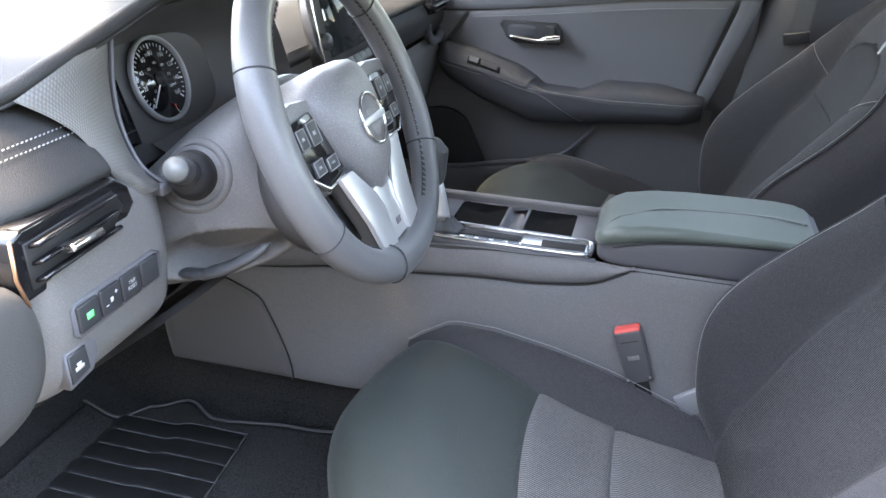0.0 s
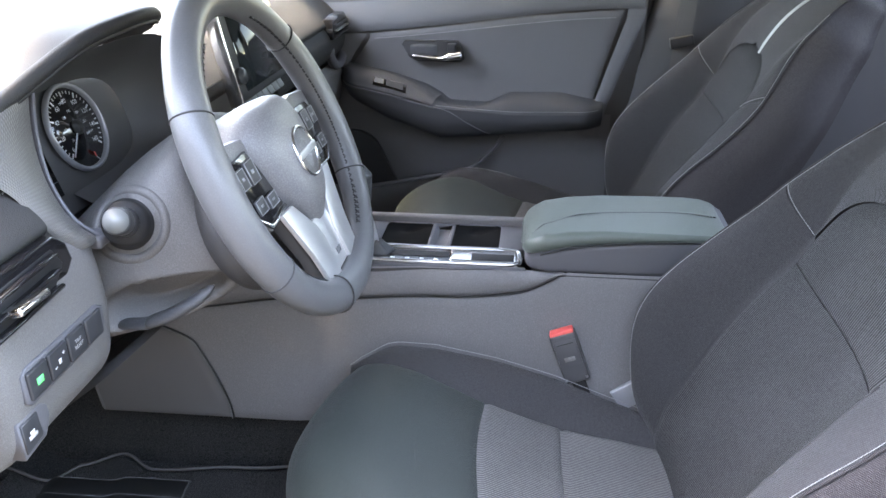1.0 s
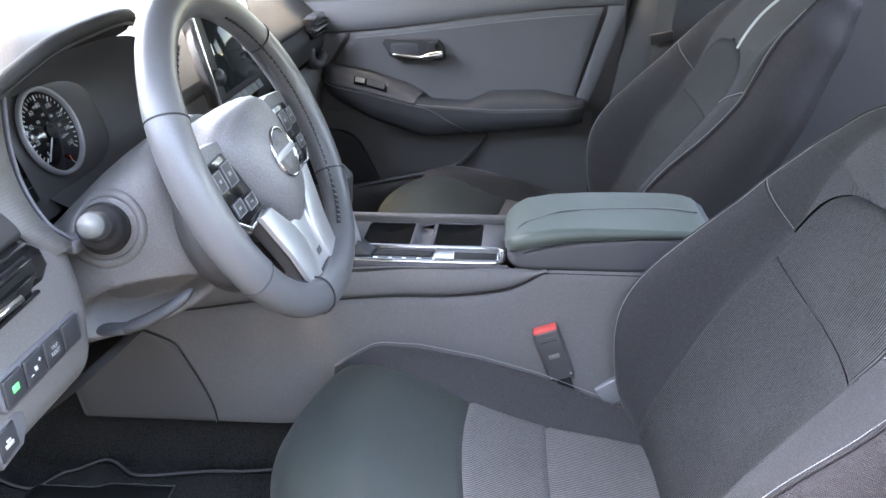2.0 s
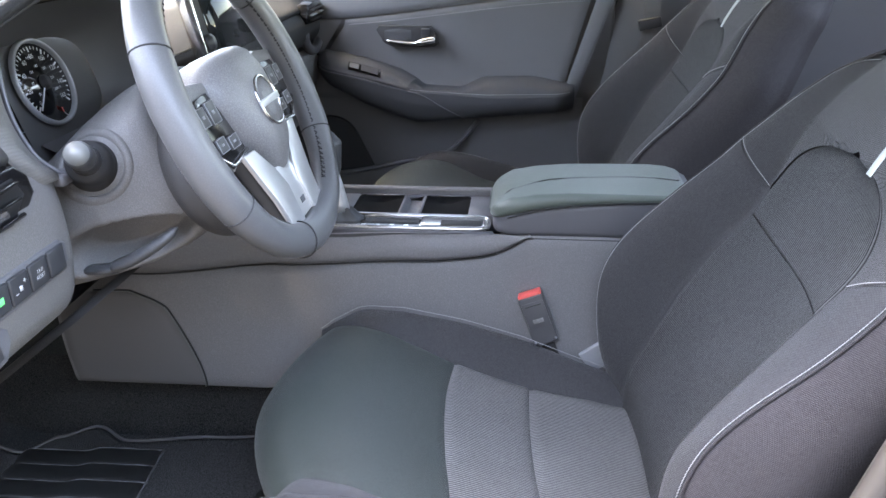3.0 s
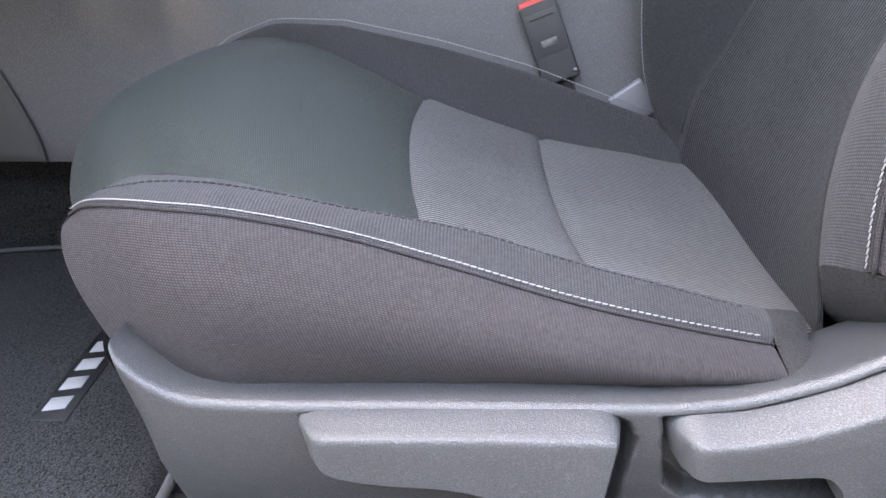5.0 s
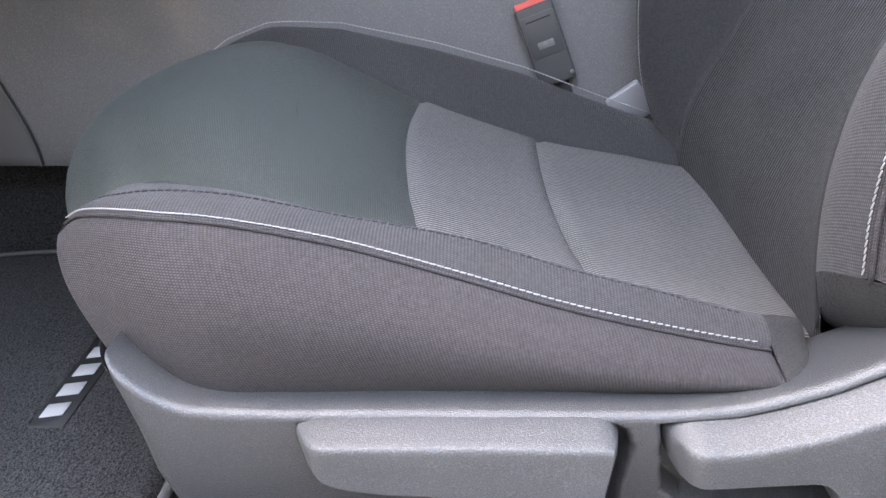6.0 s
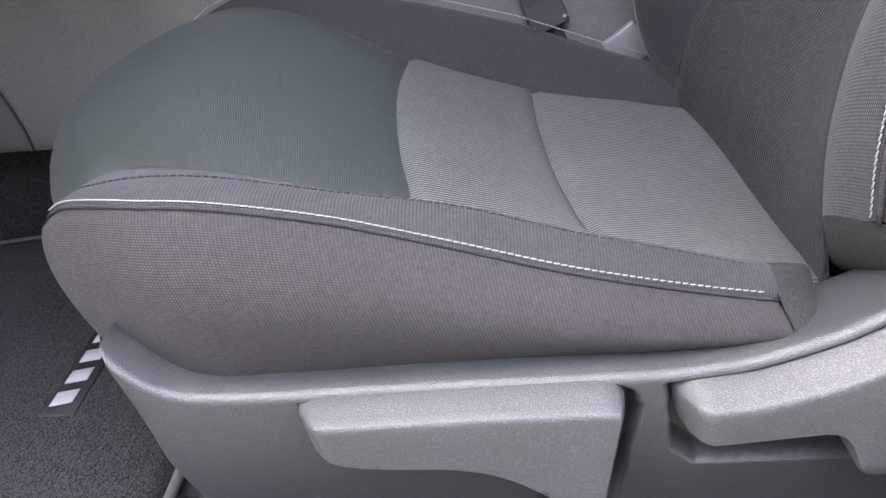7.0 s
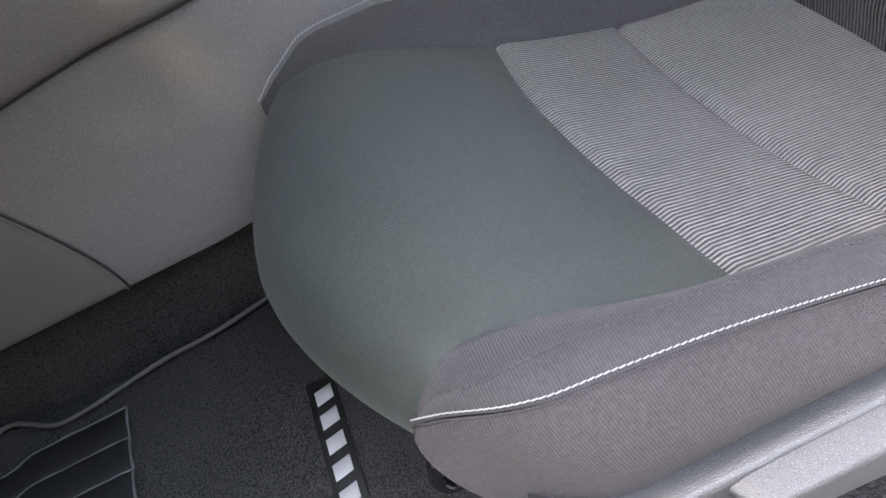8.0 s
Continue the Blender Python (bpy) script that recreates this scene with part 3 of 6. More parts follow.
    def in_side(u, v):
        a = in_edge(u) + np.array((0, side * 0.001, -0.003))
        low = at(-0.05 + 0.46 * u, 0.248, 0.40)
        return a * (1 - v) + low * v + np.array((0, side * 0.014 * math.sin(math.pi * v), 0))
    part("side_panel", panel(in_side, 50, 12, flip=not flip, curl=0.003, edge=0.006, sides=(0, 0, 1, 0)), FABRIC_SIDE, root)
    part("stitching", stitches([in_edge(u) + np.array((0, -side * 0.002, 0.0030 + 0.0016 * min(1, u * 8))) for u in np.linspace(0, 1, 110)], 0.0053, -0.0007, 0.0008, skew=0.10), THREAD, root, "white contrast stitching")
    lo, hi = at(-0.03, -0.225, 0.315), at(0.42, 0.235, 0.42)
    part("seat_base", box(np.minimum(lo, hi), np.maximum(lo, hi), 0.01), BLACK, root)

    # backrest: s up the back, w across, d towards the front
    lean = radians(24)
    up, fore = np.array((math.sin(lean), 0, math.cos(lean))), np.array((-math.cos(lean), 0, math.sin(lean)))

    def on_back(s, w, d):
        return at(0.375, w, 0.45) + up * s + fore * d

    TOPS, ARCH0, ARCH1, SH = 0.72, 0.40, 0.535, 0.425

    def curve(*knots):
        q = spline(knots, 160)
        return lambda v: float(np.interp(v, q[:, 0], q[:, 1]))

    rim_i = curve((-0.04, -0.05), (0.0, 0.0), (0.022, 0.036), (0.065, 0.076), (0.14, 0.118), (0.20, 0.132), (0.267, 0.123), (0.362, 0.090), (0.432, 0.062), (0.50, 0.040), (0.56, 0.022), (0.62, -0.008), (TOPS, -0.07))
    rim_o = curve((-0.04, -0.02), (0.03, 0.006), (0.0715, 0.029), (0.109, 0.051), (0.153, 0.069), (0.202, 0.078), (0.245, 0.075), (0.291, 0.062), (0.37, 0.031), (0.44, 0.012), (0.50, 0.006), (0.56, 0.0), (0.62, -0.015), (TOPS, -0.07))
    seam_di = curve((-0.04, -0.02), (0.0, 0.0), (0.06, 0.018), (0.13, 0.019), (0.233, 0.018), (0.31, 0.013), (0.381, 0.0), (0.45, -0.004), (0.56, -0.006), (TOPS, -0.07))
    seam_do = curve((-0.04, -0.03), (0.015, 0.004), (0.058, 0.034), (0.10, 0.057), (0.145, 0.073), (0.178, 0.079), (0.20, 0.078), (0.242, 0.071), (0.289, 0.058), (0.319, 0.049), (0.375, 0.034), (0.45, 0.016), (0.56, 0.0), (TOPS, -0.07))
    core = curve((-0.04, -0.036), (0.0, -0.019), (0.06, 0.0), (0.2, 0.004), (0.45, 0.004), (0.6, -0.002), (TOPS, -0.06))

    def outer(q):
        return q * side < 0

    def half(s, q=1):
        return ease(s, (0, 0.25, 0.45, 0.60, 0.68, TOPS), (0.240, 0.241, 0.240, 0.205, 0.165, 0.11) if outer(q) else (0.232, 0.246, 0.238, 0.205, 0.165, 0.11))

    def bol(s, q):
        return rim_o(s) if outer(q) else rim_i(s)

    def seam(s):
        if s <= ARCH0:
            return ease(s, (0, 0.2, ARCH0), (0.199, 0.194, 0.176))
        t = min(1.0, (s - ARCH0) / (ARCH1 - ARCH0))
        return 0.176 * max(0.0, 1 - t ** 2.6) ** (1 / 2.2)

    def surf(s, w):
        """The front face of the backrest: a hollow insert that rises to its seams, then the bolsters."""
        q = 1 if w > 0 else -1
        a, b = (seam(s) if s < ARCH0 else 0.176), half(s, q)
        edge = seam_do(s) if outer(q) else seam_di(s)
        if abs(w) <= a:
            return on_back(s, w, core(s) + (edge - core(s)) * (abs(w) / a) ** (2.4 if outer(q) else 3.0))
        k = np.clip((abs(w) - a) / max(b - a, 1e-3), 0, 1)
        if outer(q):
            return on_back(s, w, edge + (bol(s, q) - edge) * k ** 1.6 + 0.006 * math.sin(math.pi * k) * min(1, max(0, TOPS - s) * 5))
        return on_back(s, w, edge + (bol(s, q) - edge) * (math.sin(k * math.pi / 2) ** 1.1) + 0.005 * math.sin(math.pi * k) * max(0, 1 - s / 0.5))

    def front(s0, s1):
        return lambda u, v: surf(s0 + (s1 - s0) * u, -seam(s0 + (s1 - s0) * u) * (1 - 2 * v))
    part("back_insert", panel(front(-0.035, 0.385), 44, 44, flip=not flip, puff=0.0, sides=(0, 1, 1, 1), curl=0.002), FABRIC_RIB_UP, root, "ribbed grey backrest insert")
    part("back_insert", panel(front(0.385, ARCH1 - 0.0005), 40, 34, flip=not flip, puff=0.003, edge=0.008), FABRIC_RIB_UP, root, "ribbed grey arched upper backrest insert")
    for q in (-1, 1):
        part("seam", tube([surf(s, q * seam(s)) + fore * 0.0004 for s in np.linspace(0.02, ARCH0, 60)], 0.0011, 6, up=(0, 1, 0.1)), SEAM, root)

        def wing(u, v, q=q):
            s0 = 0.050 + 0.024 * v if outer(q) else -0.03
            s = s0 + (SH + 0.045 * v - s0) * u
            return surf(s, q * (seam(min(s, ARCH0)) - 0.007 + (half(s, q) - seam(min(s, ARCH0)) + 0.007) * v))
        part("back_bolster", panel(wing, 60, 18, flip=(q > 0) != flip, curl=0.002, edge=0.006, sides=(0, 1, 1, 1)), FABRIC, root)

        def shoulder(u, v, q=q):
            s0, s1 = SH + 0.045 * v, TOPS
            s = s0 + (s1 - s0) * u
            a = seam(s)
            return surf(s, q * (a + (half(s, q) - a) * v))
        part("shoulder_panel", panel(shoulder, 44, 24, flip=(q > 0) != flip, curl=0.004, edge=0.008, sides=(1, 0, 0, 1)), FABRIC, root)
        part("stitching", stitches([surf(SH + 0.006 + 0.045 * v, q * (0.176 + (half(SH + 0.045 * v, q) - 0.176) * v)) + fore * 0.001 for v in np.linspace(0, 0.95, 30)], 0.0053, -0.0007, 0.00052, skew=0.10), THREAD, root, "white contrast stitching")

        def flank(u, v, q=q):
            low = 0.074 + 0.069 * v if outer(q) else -0.03
            s = low + (TOPS - low) * u
            b = bol(s, q)
            return on_back(s, q * (half(s, q) + 0.030 * math.sin(math.pi * min(v * 1.15, 1)) * min(1, (TOPS - s) * 6 + 0.2)), b + (-0.125 - b) * v)
        part("back_side", panel(flank, 54, 18, flip=(q > 0) != flip, curl=0.004, edge=0.007, sides=(0, 0, 1, 0)), FABRIC_SIDE, root)
        low = 0.074 if outer(q) else 0.0
        part("stitching", stitches([surf(s, q * (half(s, q) - (0.002 if outer(q) else 0.006))) + fore * 0.0002 for s in np.linspace(low, TOPS - 0.03, 160)], 0.0053, -0.0007, 0.00052, skew=0.10), THREAD, root, "white contrast stitching")
        part("piping", tube([on_back(s, q * (half(s, q) + 0.001), bol(s, q) - 0.002) for s in np.linspace(low, TOPS - 0.02, 80)], 0.0016, 6, up=(0, 1, 0.1)), FABRIC_SIDE, root)

    def felt(u, v):
        """Felt that closes the outer bolster from below."""
        if u < 0.4:
            k = u / 0.4
            e = wing(0.0, k, q=-1)
        else:
            e = flank(0.0, (u - 0.4) / 0.6, q=-1)
        deep = at(0.40 + 0.07 * u, -0.185, 0.462 - 0.03 * u)
        out = np.array((0.0, -side * 0.004, 0.0)) + fore * 0.004
        q = e * (1 - v) + deep * v
        return q + out * math.sin(math.pi * min(1, 1.6 * v)) + np.array((0, 0, -0.012)) * math.sin(math.pi * v)
    if side > 0:
        part("felt_hem", panel(felt, 40, 14, curl=0.0, flip=flip), FABRIC_FELT, root, "fuzzy dark felt hem under the backrest bolster")
    sw = -1 if side > 0 else 1
    part("accent_stripe", panel(lambda u, v: surf(ARCH1 - 0.008 + (TOPS - ARCH1) * u, sw * (0.045 + 0.014 * v)) + fore * 0.003, 14, 5, curl=0.002, edge=0.003, flip=(sw > 0) != flip), STRIPE, root, "light grey accent stripe")
    part("back_shell", panel(lambda u, v: on_back(-0.03 + (TOPS + 0.03) * u, half(-0.03 + (TOPS + 0.03) * u) * (1 - 2 * v), -0.125), 30, 12, flip=not flip, curl=0), FABRIC_SIDE, root)
    part("back_flap", tube([on_back(-0.02, w, -0.045) for w in np.linspace(-0.20, 0.20, 30)], 0.024, 10), FABRIC_FELT, root, "dark felt skirt under the backrest")

    # outer plastic shield with its levers
    POCKETS = (((0.050, 0.4530), (0.143, 0.4565), (0.225, 0.4575), (0.242, 0.449), (0.247, 0.435), (0.242, 0.40), (0.236, 0.30), (0.19, 0.30), (0.19, 0.38), (0.15, 0.398), (0.066, 0.420), (0.052, 0.437)),
               ((0.2625, 0.4565), (0.312, 0.4625), (0.352, 0.4765), (0.3815, 0.4915), (0.43, 0.510), (0.44, 0.44), (0.40, 0.382), (0.285, 0.385), (0.270, 0.400)))

    def pocket(x, z):
        best = 0.0
        for poly in POCKETS:
            n, inside, dist = len(poly), False, 1e9
            for i in range(n):
                (ax, az), (bx, bz) = poly[i], poly[(i + 1) % n]
                if (az > z) != (bz > z) and x < ax + (z - az) / (bz - az) * (bx - ax):
                    inside = not inside
                t = np.clip(((x - ax) * (bx - ax) + (z - az) * (bz - az)) / ((bx - ax) ** 2 + (bz - az) ** 2), 0, 1)
                dist = min(dist, math.hypot(x - ax - t * (bx - ax), z - az - t * (bz - az)))
            best = max(best, ease(dist if inside else -dist, (-0.0015, 0.0022), (0.0, 1.0)))
        return best

    def shield(u, v):
        """Face, tight rolled edge and the ledge on which the cushion sits."""
        z0 = 0.318
        x = front_line(0.40) + 0.545 * u
        zt = top_line(x - 0.008 * (1 - min(1.0, u * 14)))
        deep = ease(x, (0.31, 0.37), (0.0, 1.0))
        r = 0.0065
        if v < 0.80:
            z, w, lip = z0 + (zt - r - z0) * (v / 0.80) ** 0.85, -0.278, 0.0
        elif v < 0.90:
            q = (v - 0.80) / 0.10 * math.pi / 2
            z, w, lip = zt - r + r * math.sin(q), -0.278 + r - r * math.cos(q), 1.0
        elif v < 0.97:
            q = (v - 0.90) / 0.07
            z, w, lip = zt + 0.0006 - (0.001 + 0.026 * deep) * q, -0.2715 + (0.0265 + 0.045 * deep) * q, 1.0
        else:
            q = (v - 0.97) / 0.03
            z, w, lip = zt - 0.0004 - 0.026 * deep - 0.035 * q, -0.245 + 0.045 * deep + 0.008 * q, 1.0
        k = min(1.0, v / 0.85)
        x = x + (front_line(z) - front_line(0.40)) * (1 - min(1.0, u * 4)) ** 2
        nose_r = 1 - math.sqrt(max(0, 1 - max(0, 1 - u / 0.035) ** 2))
        w += 0.03 * nose_r * (1 - 0.75 * ease(k, (0.55, 1.0), (0, 1))) + (0.022 * pocket(x, z) if lip == 0.0 and side > 0 else 0.0) + 0.02 * (1 - k) ** 2 - 0.006 * ease(x, (0.40, 0.45), (0, 1))
        return at(x, w, z)
    part("side_shield", panel(shield, 230 if side > 0 else 60, 120 if side > 0 else 50, flip=not flip, curl=0), HARD_PLASTIC, root, "grey grained plastic side shield")

    def lever(tops, ridges, lows, depth=0.0):
        """A lever cap: a sky-facing chamfer, a rounded ridge and a face that tucks under; each line is given as knots of x and z."""
        lines = [spline(k, 120) for k in (tops, ridges, lows)]
        x0, x1 = tops[0][0], tops[-1][0]
        rows = []
        for u in np.concatenate([[0, 0.006, 0.018, 0.04], np.linspace(0.07, 0.95, 60), [0.975, 0.988, 0.996, 1.0]]):
            zt, zr, zb = [float(np.interp(l[0][0] + (l[-1][0] - l[0][0]) * u, l[:, 0], l[:, 1])) for l in lines]
            xt, xr, xb = [l[0][0] + (l[-1][0] - l[0][0]) * u for l in lines]
            out = 1 - (1 - min(1.0, u / 0.13)) ** 2.4 * 0.85
            out *= 1 - (1 - min(1.0, (1 - u) / 0.03)) ** 2.2 * 0.5
            prof_l = [(xt, zt - 0.004, 0.0), (xt, zt - 0.001, 0.006), (xt, zt, 0.009), (xt, zt + 0.0002, 0.011)]
            prof_l += [(xt + (xr - xt) * f, zt + (zr - zt) * f ** 1.5, 0.011 + 0.021 * f) for f in (0.25, 0.5, 0.75, 0.92)]
            prof_l += [(xr, zr - 0.0004, 0.0345), (xr, zr - 0.0016, 0.0362), (xr, zr - 0.0036, 0.0370), (xr, zr - 0.006, 0.0372)]
            prof_l += [(xr + (xb - xr) * f, zr - 0.006 + (zb - zr + 0.006) * f, 0.0372 - 0.002 * f) for f in (0.3, 0.6, 0.85, 0.95)]
            prof_l += [(xb, zb, 0.032), (xb, zb, 0.0)]
            rows.append([at(x, -0.262 - d * out - depth, z) for x, z, d in prof_l])
        bm = grid(rows, flip=not flip)
        for k in (0, -1):
            ring = [bm.verts.new(p) for p in rows[k]]
            bm.faces.new(ring)
        bmesh.ops.remove_doubles(bm, verts=bm.verts, dist=1e-6)
        bmesh.ops.recalc_face_normals(bm, faces=bm.faces)
        return bm
    sharp(part("height_lever", lever([(0.0435, 0.4505), (0.052, 0.4535), (0.09, 0.4560), (0.176, 0.4575), (0.226, 0.4580), (0.2365, 0.4520)], [(0.0440, 0.4490), (0.053, 0.4495), (0.069, 0.4500), (0.138, 0.4520), (0.191, 0.4525), (0.230, 0.4520), (0.2375, 0.4490)], [(0.0445, 0.4470), (0.0505, 0.4400), (0.066, 0.4210), (0.093, 0.4140), (0.137, 0.4110), (0.165, 0.403), (0.190, 0.386), (0.205, 0.371), (0.2285, 0.368)]), LEVER_PLASTIC, root, "long grey plastic height lever"), 50)
    sharp(part("recline_lever", lever([(0.2660, 0.4545), (0.272, 0.4570), (0.312, 0.4615), (0.352, 0.4755), (0.382, 0.4900), (0.42, 0.506), (0.432, 0.503)], [(0.2650, 0.4480), (0.271, 0.4490), (0.307, 0.4530), (0.346, 0.4640), (0.375, 0.4770), (0.42, 0.496), (0.433, 0.497)], [(0.268, 0.430), (0.274, 0.4230), (0.284, 0.4225), (0.335, 0.4270), (0.352, 0.427), (0.362, 0.418), (0.373, 0.395), (0.395, 0.398), (0.416, 0.425), (0.432, 0.460)]), LEVER_PLASTIC, root, "grey plastic recline lever"), 50)
    sharp(part("recliner_cap", disc(at(0.480, -0.235, 0.458), (0, -side, 0), 0.070, 0.050, 0.026, 48), HARD_PLASTIC, root), 40)
    for x in (-0.02, 0.36):
        part("rail_foot", box(np.minimum(at(x, -0.225, 0.285), at(x + 0.06, -0.19, 0.33)), np.maximum(at(x, -0.225, 0.285), at(x + 0.06, -0.19, 0.33)), 0.004), BLACK, root)
    part("adjuster_bar", tube(spline([at(-0.05, -0.165, 0.45), at(-0.108, -0.165, 0.447), at(-0.121, -0.163, 0.425), at(-0.120, -0.160, 0.402), at(-0.104, -0.157, 0.391), at(-0.02, -0.155, 0.385)], 40), 0.007, 10, up=(0, 1, 0)), GLOSS, root, "glossy black seat adjuster bar")
    return root


seat("driver_seat", 1, 0.0, 0.0, "black cloth driver's bucket seat with ribbed grey inserts and white stitching")
seat("passenger_seat", -1, 0.012, 0.055, "black cloth front passenger seat with ribbed inserts and white stitching")


# ---- centre console ----
def rounded(x, y0, y1, z0, z1, r, n=5):
    """A rounded rectangle across the car at x."""
    r = min(r, (y1 - y0) / 2.01, (z1 - z0) / 2.01)
    ring = []
    for cy, cz, a0 in ((y1 - r, z1 - r, 0), (y0 + r, z1 - r, 90), (y0 + r, z0 + r, 180), (y1 - r, z0 + r, 270)):
        ring += [(x, cy + r * math.cos(radians(a0 + 90 * k / n)), cz + r * math.sin(radians(a0 + 90 * k / n))) for k in range(n + 1)]
    return ring


console = thing("centre_console", (0.0, 0.0, 0.285), "dark grey plastic centre console with gear lever and cup holders", "centre console")


def flare(x):
    """How far the console's driver side stands out at its waist."""
    return ease(x, (-0.62, -0.46, -0.22, 0.0, 0.22, 0.7), (-0.215, -0.208, -0.142, -0.112, -0.094, -0.094))


WAIST = spline([(-0.62, 0.660), (-0.45, 0.655), (-0.30, 0.651), (0.0, 0.650), (0.07, 0.652), (0.13, 0.657), (0.16, 0.665), (0.19, 0.681), (0.214, 0.697)], 120)
BROW = spline([(-0.52, 0.875), (-0.40, 0.817), (-0.32, 0.776), (-0.255, 0.744), (-0.215, 0.725), (-0.17, 0.708), (-0.11, 0.701), (0.22, 0.699)], 120)


def waist(x):
    """Height of the line between upper and lower side."""
    return float(np.interp(x, WAIST[:, 0], WAIST[:, 1]))


def brow(x):
    """Height of the upper side's top edge."""
    return float(np.interp(x, BROW[:, 0], BROW[:, 1]))


def lower_side(q):
    def fn(u, v):
        x = -0.605 + 1.265 * u
        z0, z1 = 0.432, (waist(x) if x < 0.214 else 0.697)
        z = z0 + (z1 - z0) * v
        y = flare(x) * v + lerp(x, (-0.64, -0.25, 0.1, 0.7), (-0.212, -0.205, -0.150, -0.135)) * (1 - v) - 0.012 * math.sin(math.pi * v) * (1 - u)
        return (x, q * y, z)
    return fn


part("side_wall", panel(lower_side(1), 70, 24, curl=0.003, edge=0.006, sides=(0, 0, 1, 1)), SOFT_PLASTIC, console)
part("side_wall", panel(lower_side(-1), 30, 10, curl=0.003, edge=0.006, flip=True), SOFT_PLASTIC, console)
def kick_at(u, v):
    x = -0.60 + (0.238 - 0.010 * v - 0.065 * max(0, v - 0.1) ** 1.5 - 0.045 * max(0, (v - 0.8) / 0.2) ** 2) * u
    return (x, lower_side(1)((x + 0.605) / 1.265, v * 0.88)[1] - 0.003, 0.434 + 0.19 * v)


part("kick_panel", panel(kick_at, 24, 30, curl=0.003, edge=0.006), KICK, console, "black textured kick panel")
KICK_EDGE = [np.array(kick_at(1.0, v)) for v in np.linspace(0, 1, 40)] + [np.array(kick_at(u, 1.0)) for u in np.linspace(0.97, 0.5, 12)]
# Paler tube stands in for the highlight along the panel's edge.
part("kick_edge_glint", tube([p + (0.0005, -0.0005, 0) for p in KICK_EDGE], 0.0010, 6, up=(0, 1, 0)), STACK, console, "highlight line along the kick panel's edge")
part("kick_gap", tube([p + (0.0026, 0.0014, 0.0010) for p in KICK_EDGE], 0.0016, 6, up=(0, 1, 0)), BLACK, console, "dark gap round the kick panel")


def upper_side(q):
    def fn(u, v):
        x = -0.52 + 0.734 * u
        lo, hi = waist(x), max(brow(x), waist(x) + 0.001)
        y = (flare(x) - 0.004) * (1 - v) + (flare(x) + lerp(x, (-0.5, -0.3, -0.1, 0.2), (0.02, 0.014, 0.020, 0.004))) * v
        return (x, q * (y - 0.006 * math.sin(math.pi * v)), lo + (hi - lo) * v)
    return fn


part("upper_trim", panel(upper_side(1), 70, 14, curl=0.006, edge=0.010, sides=(0, 0, 1, 1)), SOFT_PLASTIC, console, "smooth dark grey upper side trim")
part("upper_trim", panel(upper_side(-1), 40, 10, curl=0.006, edge=0.010, sides=(0, 0, 1, 1), flip=True), SOFT_PLASTIC, console)


def tub(x0, x1, y0, y1, top, low, r=0.012):
    """An open bin with rounded corners and a small lip."""
    rows = []
    for g, z in ((0.003, top), (0.0, top + 0.001), (-0.002, top - 0.003), (-0.003, top - 0.02), (-0.006, low + 0.008), (-0.012, low), (-0.03, low)):
        ring = []
        for cx, cy, a0 in ((x1 - r, y1 - r, 0), (x0 + r, y1 - r, 90), (x0 + r, y0 + r, 180), (x1 - r, y0 + r, 270)):
            ring += [(cx + (r + g) * math.cos(radians(a0 + 15 * k)), cy + (r + g) * math.sin(radians(a0 + 15 * k)), z) for k in range(7)]
        rows.append(ring)
    return grid(rows, closed=True, caps=True)


def front_floor(u, v):
    x = -0.56 + 0.31 * u
    y0 = flare(x) + 0.016
    return (x, y0 + (0.10 - y0) * v, min(brow(x) - 0.01, 0.702))


part("core", box((-0.60, -0.115, 0.44), (-0.262, 0.115, 0.690), 0.004), BLACK, console)
# deck round the two bins, which hang below it
part("front_floor", panel(front_floor, 14, 8, curl=0, flip=True), UNDER, console, "dark floor of the open front pocket")
part("trim_back", panel(lambda u, v: (-0.52 + 0.66 * u, flare(-0.52 + 0.66 * u) + 0.013, 0.66 + (brow(-0.52 + 0.66 * u) - 0.662) * v), 40, 4, curl=0, flip=True), UNDER, console)
part("deck", joined(box((-0.262, -0.092, 0.672), (0.148, -0.080, 0.6985), 0.002, 1), box((-0.262, -0.020, 0.672), (-0.120, 0.086, 0.704), 0.002, 1), box((0.097, -0.020, 0.672), (0.152, 0.086, 0.704), 0.002, 1), box((-0.119, 0.081, 0.672), (0.096, 0.086, 0.704), 0.001, 1), box((-0.119, -0.022, 0.672), (0.096, -0.017, 0.704), 0.001, 1), box((-0.034, -0.016, 0.650), (0.010, 0.080, 0.690), 0.003, 2)), ARM_BASE, console, "smooth grey deck round the cup holders")
part("deck_rim", box((-0.262, 0.087, 0.660), (0.15, 0.104, 0.717), 0.006, 3), SOFT_PLASTIC, console)
part("inner_tub", box((-0.262, -0.09, 0.60), (0.15, 0.09, 0.612), 0.003), BLACK, console)
for x0, x1 in ((-0.119, -0.032), (0.008, 0.097)):
    part("cup_bin", tub(x0, x1, -0.017, 0.082, 0.703, 0.618), BIN, console, "dark rounded cup bin")
part("bin_divider", slab([(-0.036, 0.692), (-0.032, 0.7045), (-0.026, 0.7045), (-0.018, 0.690), (0.0, 0.690), (0.006, 0.7045), (0.011, 0.7045), (0.014, 0.692)], -0.015, 0.080, "Y", 0.001, 1), ARM_BASE, console)
part("bin_grille", joined(*[box((0.018 + 0.0085 * k, 0.074, 0.655), (0.0225 + 0.0085 * k, 0.0815, 0.694), 0.001, 1) for k in range(9)]), BIN, console)

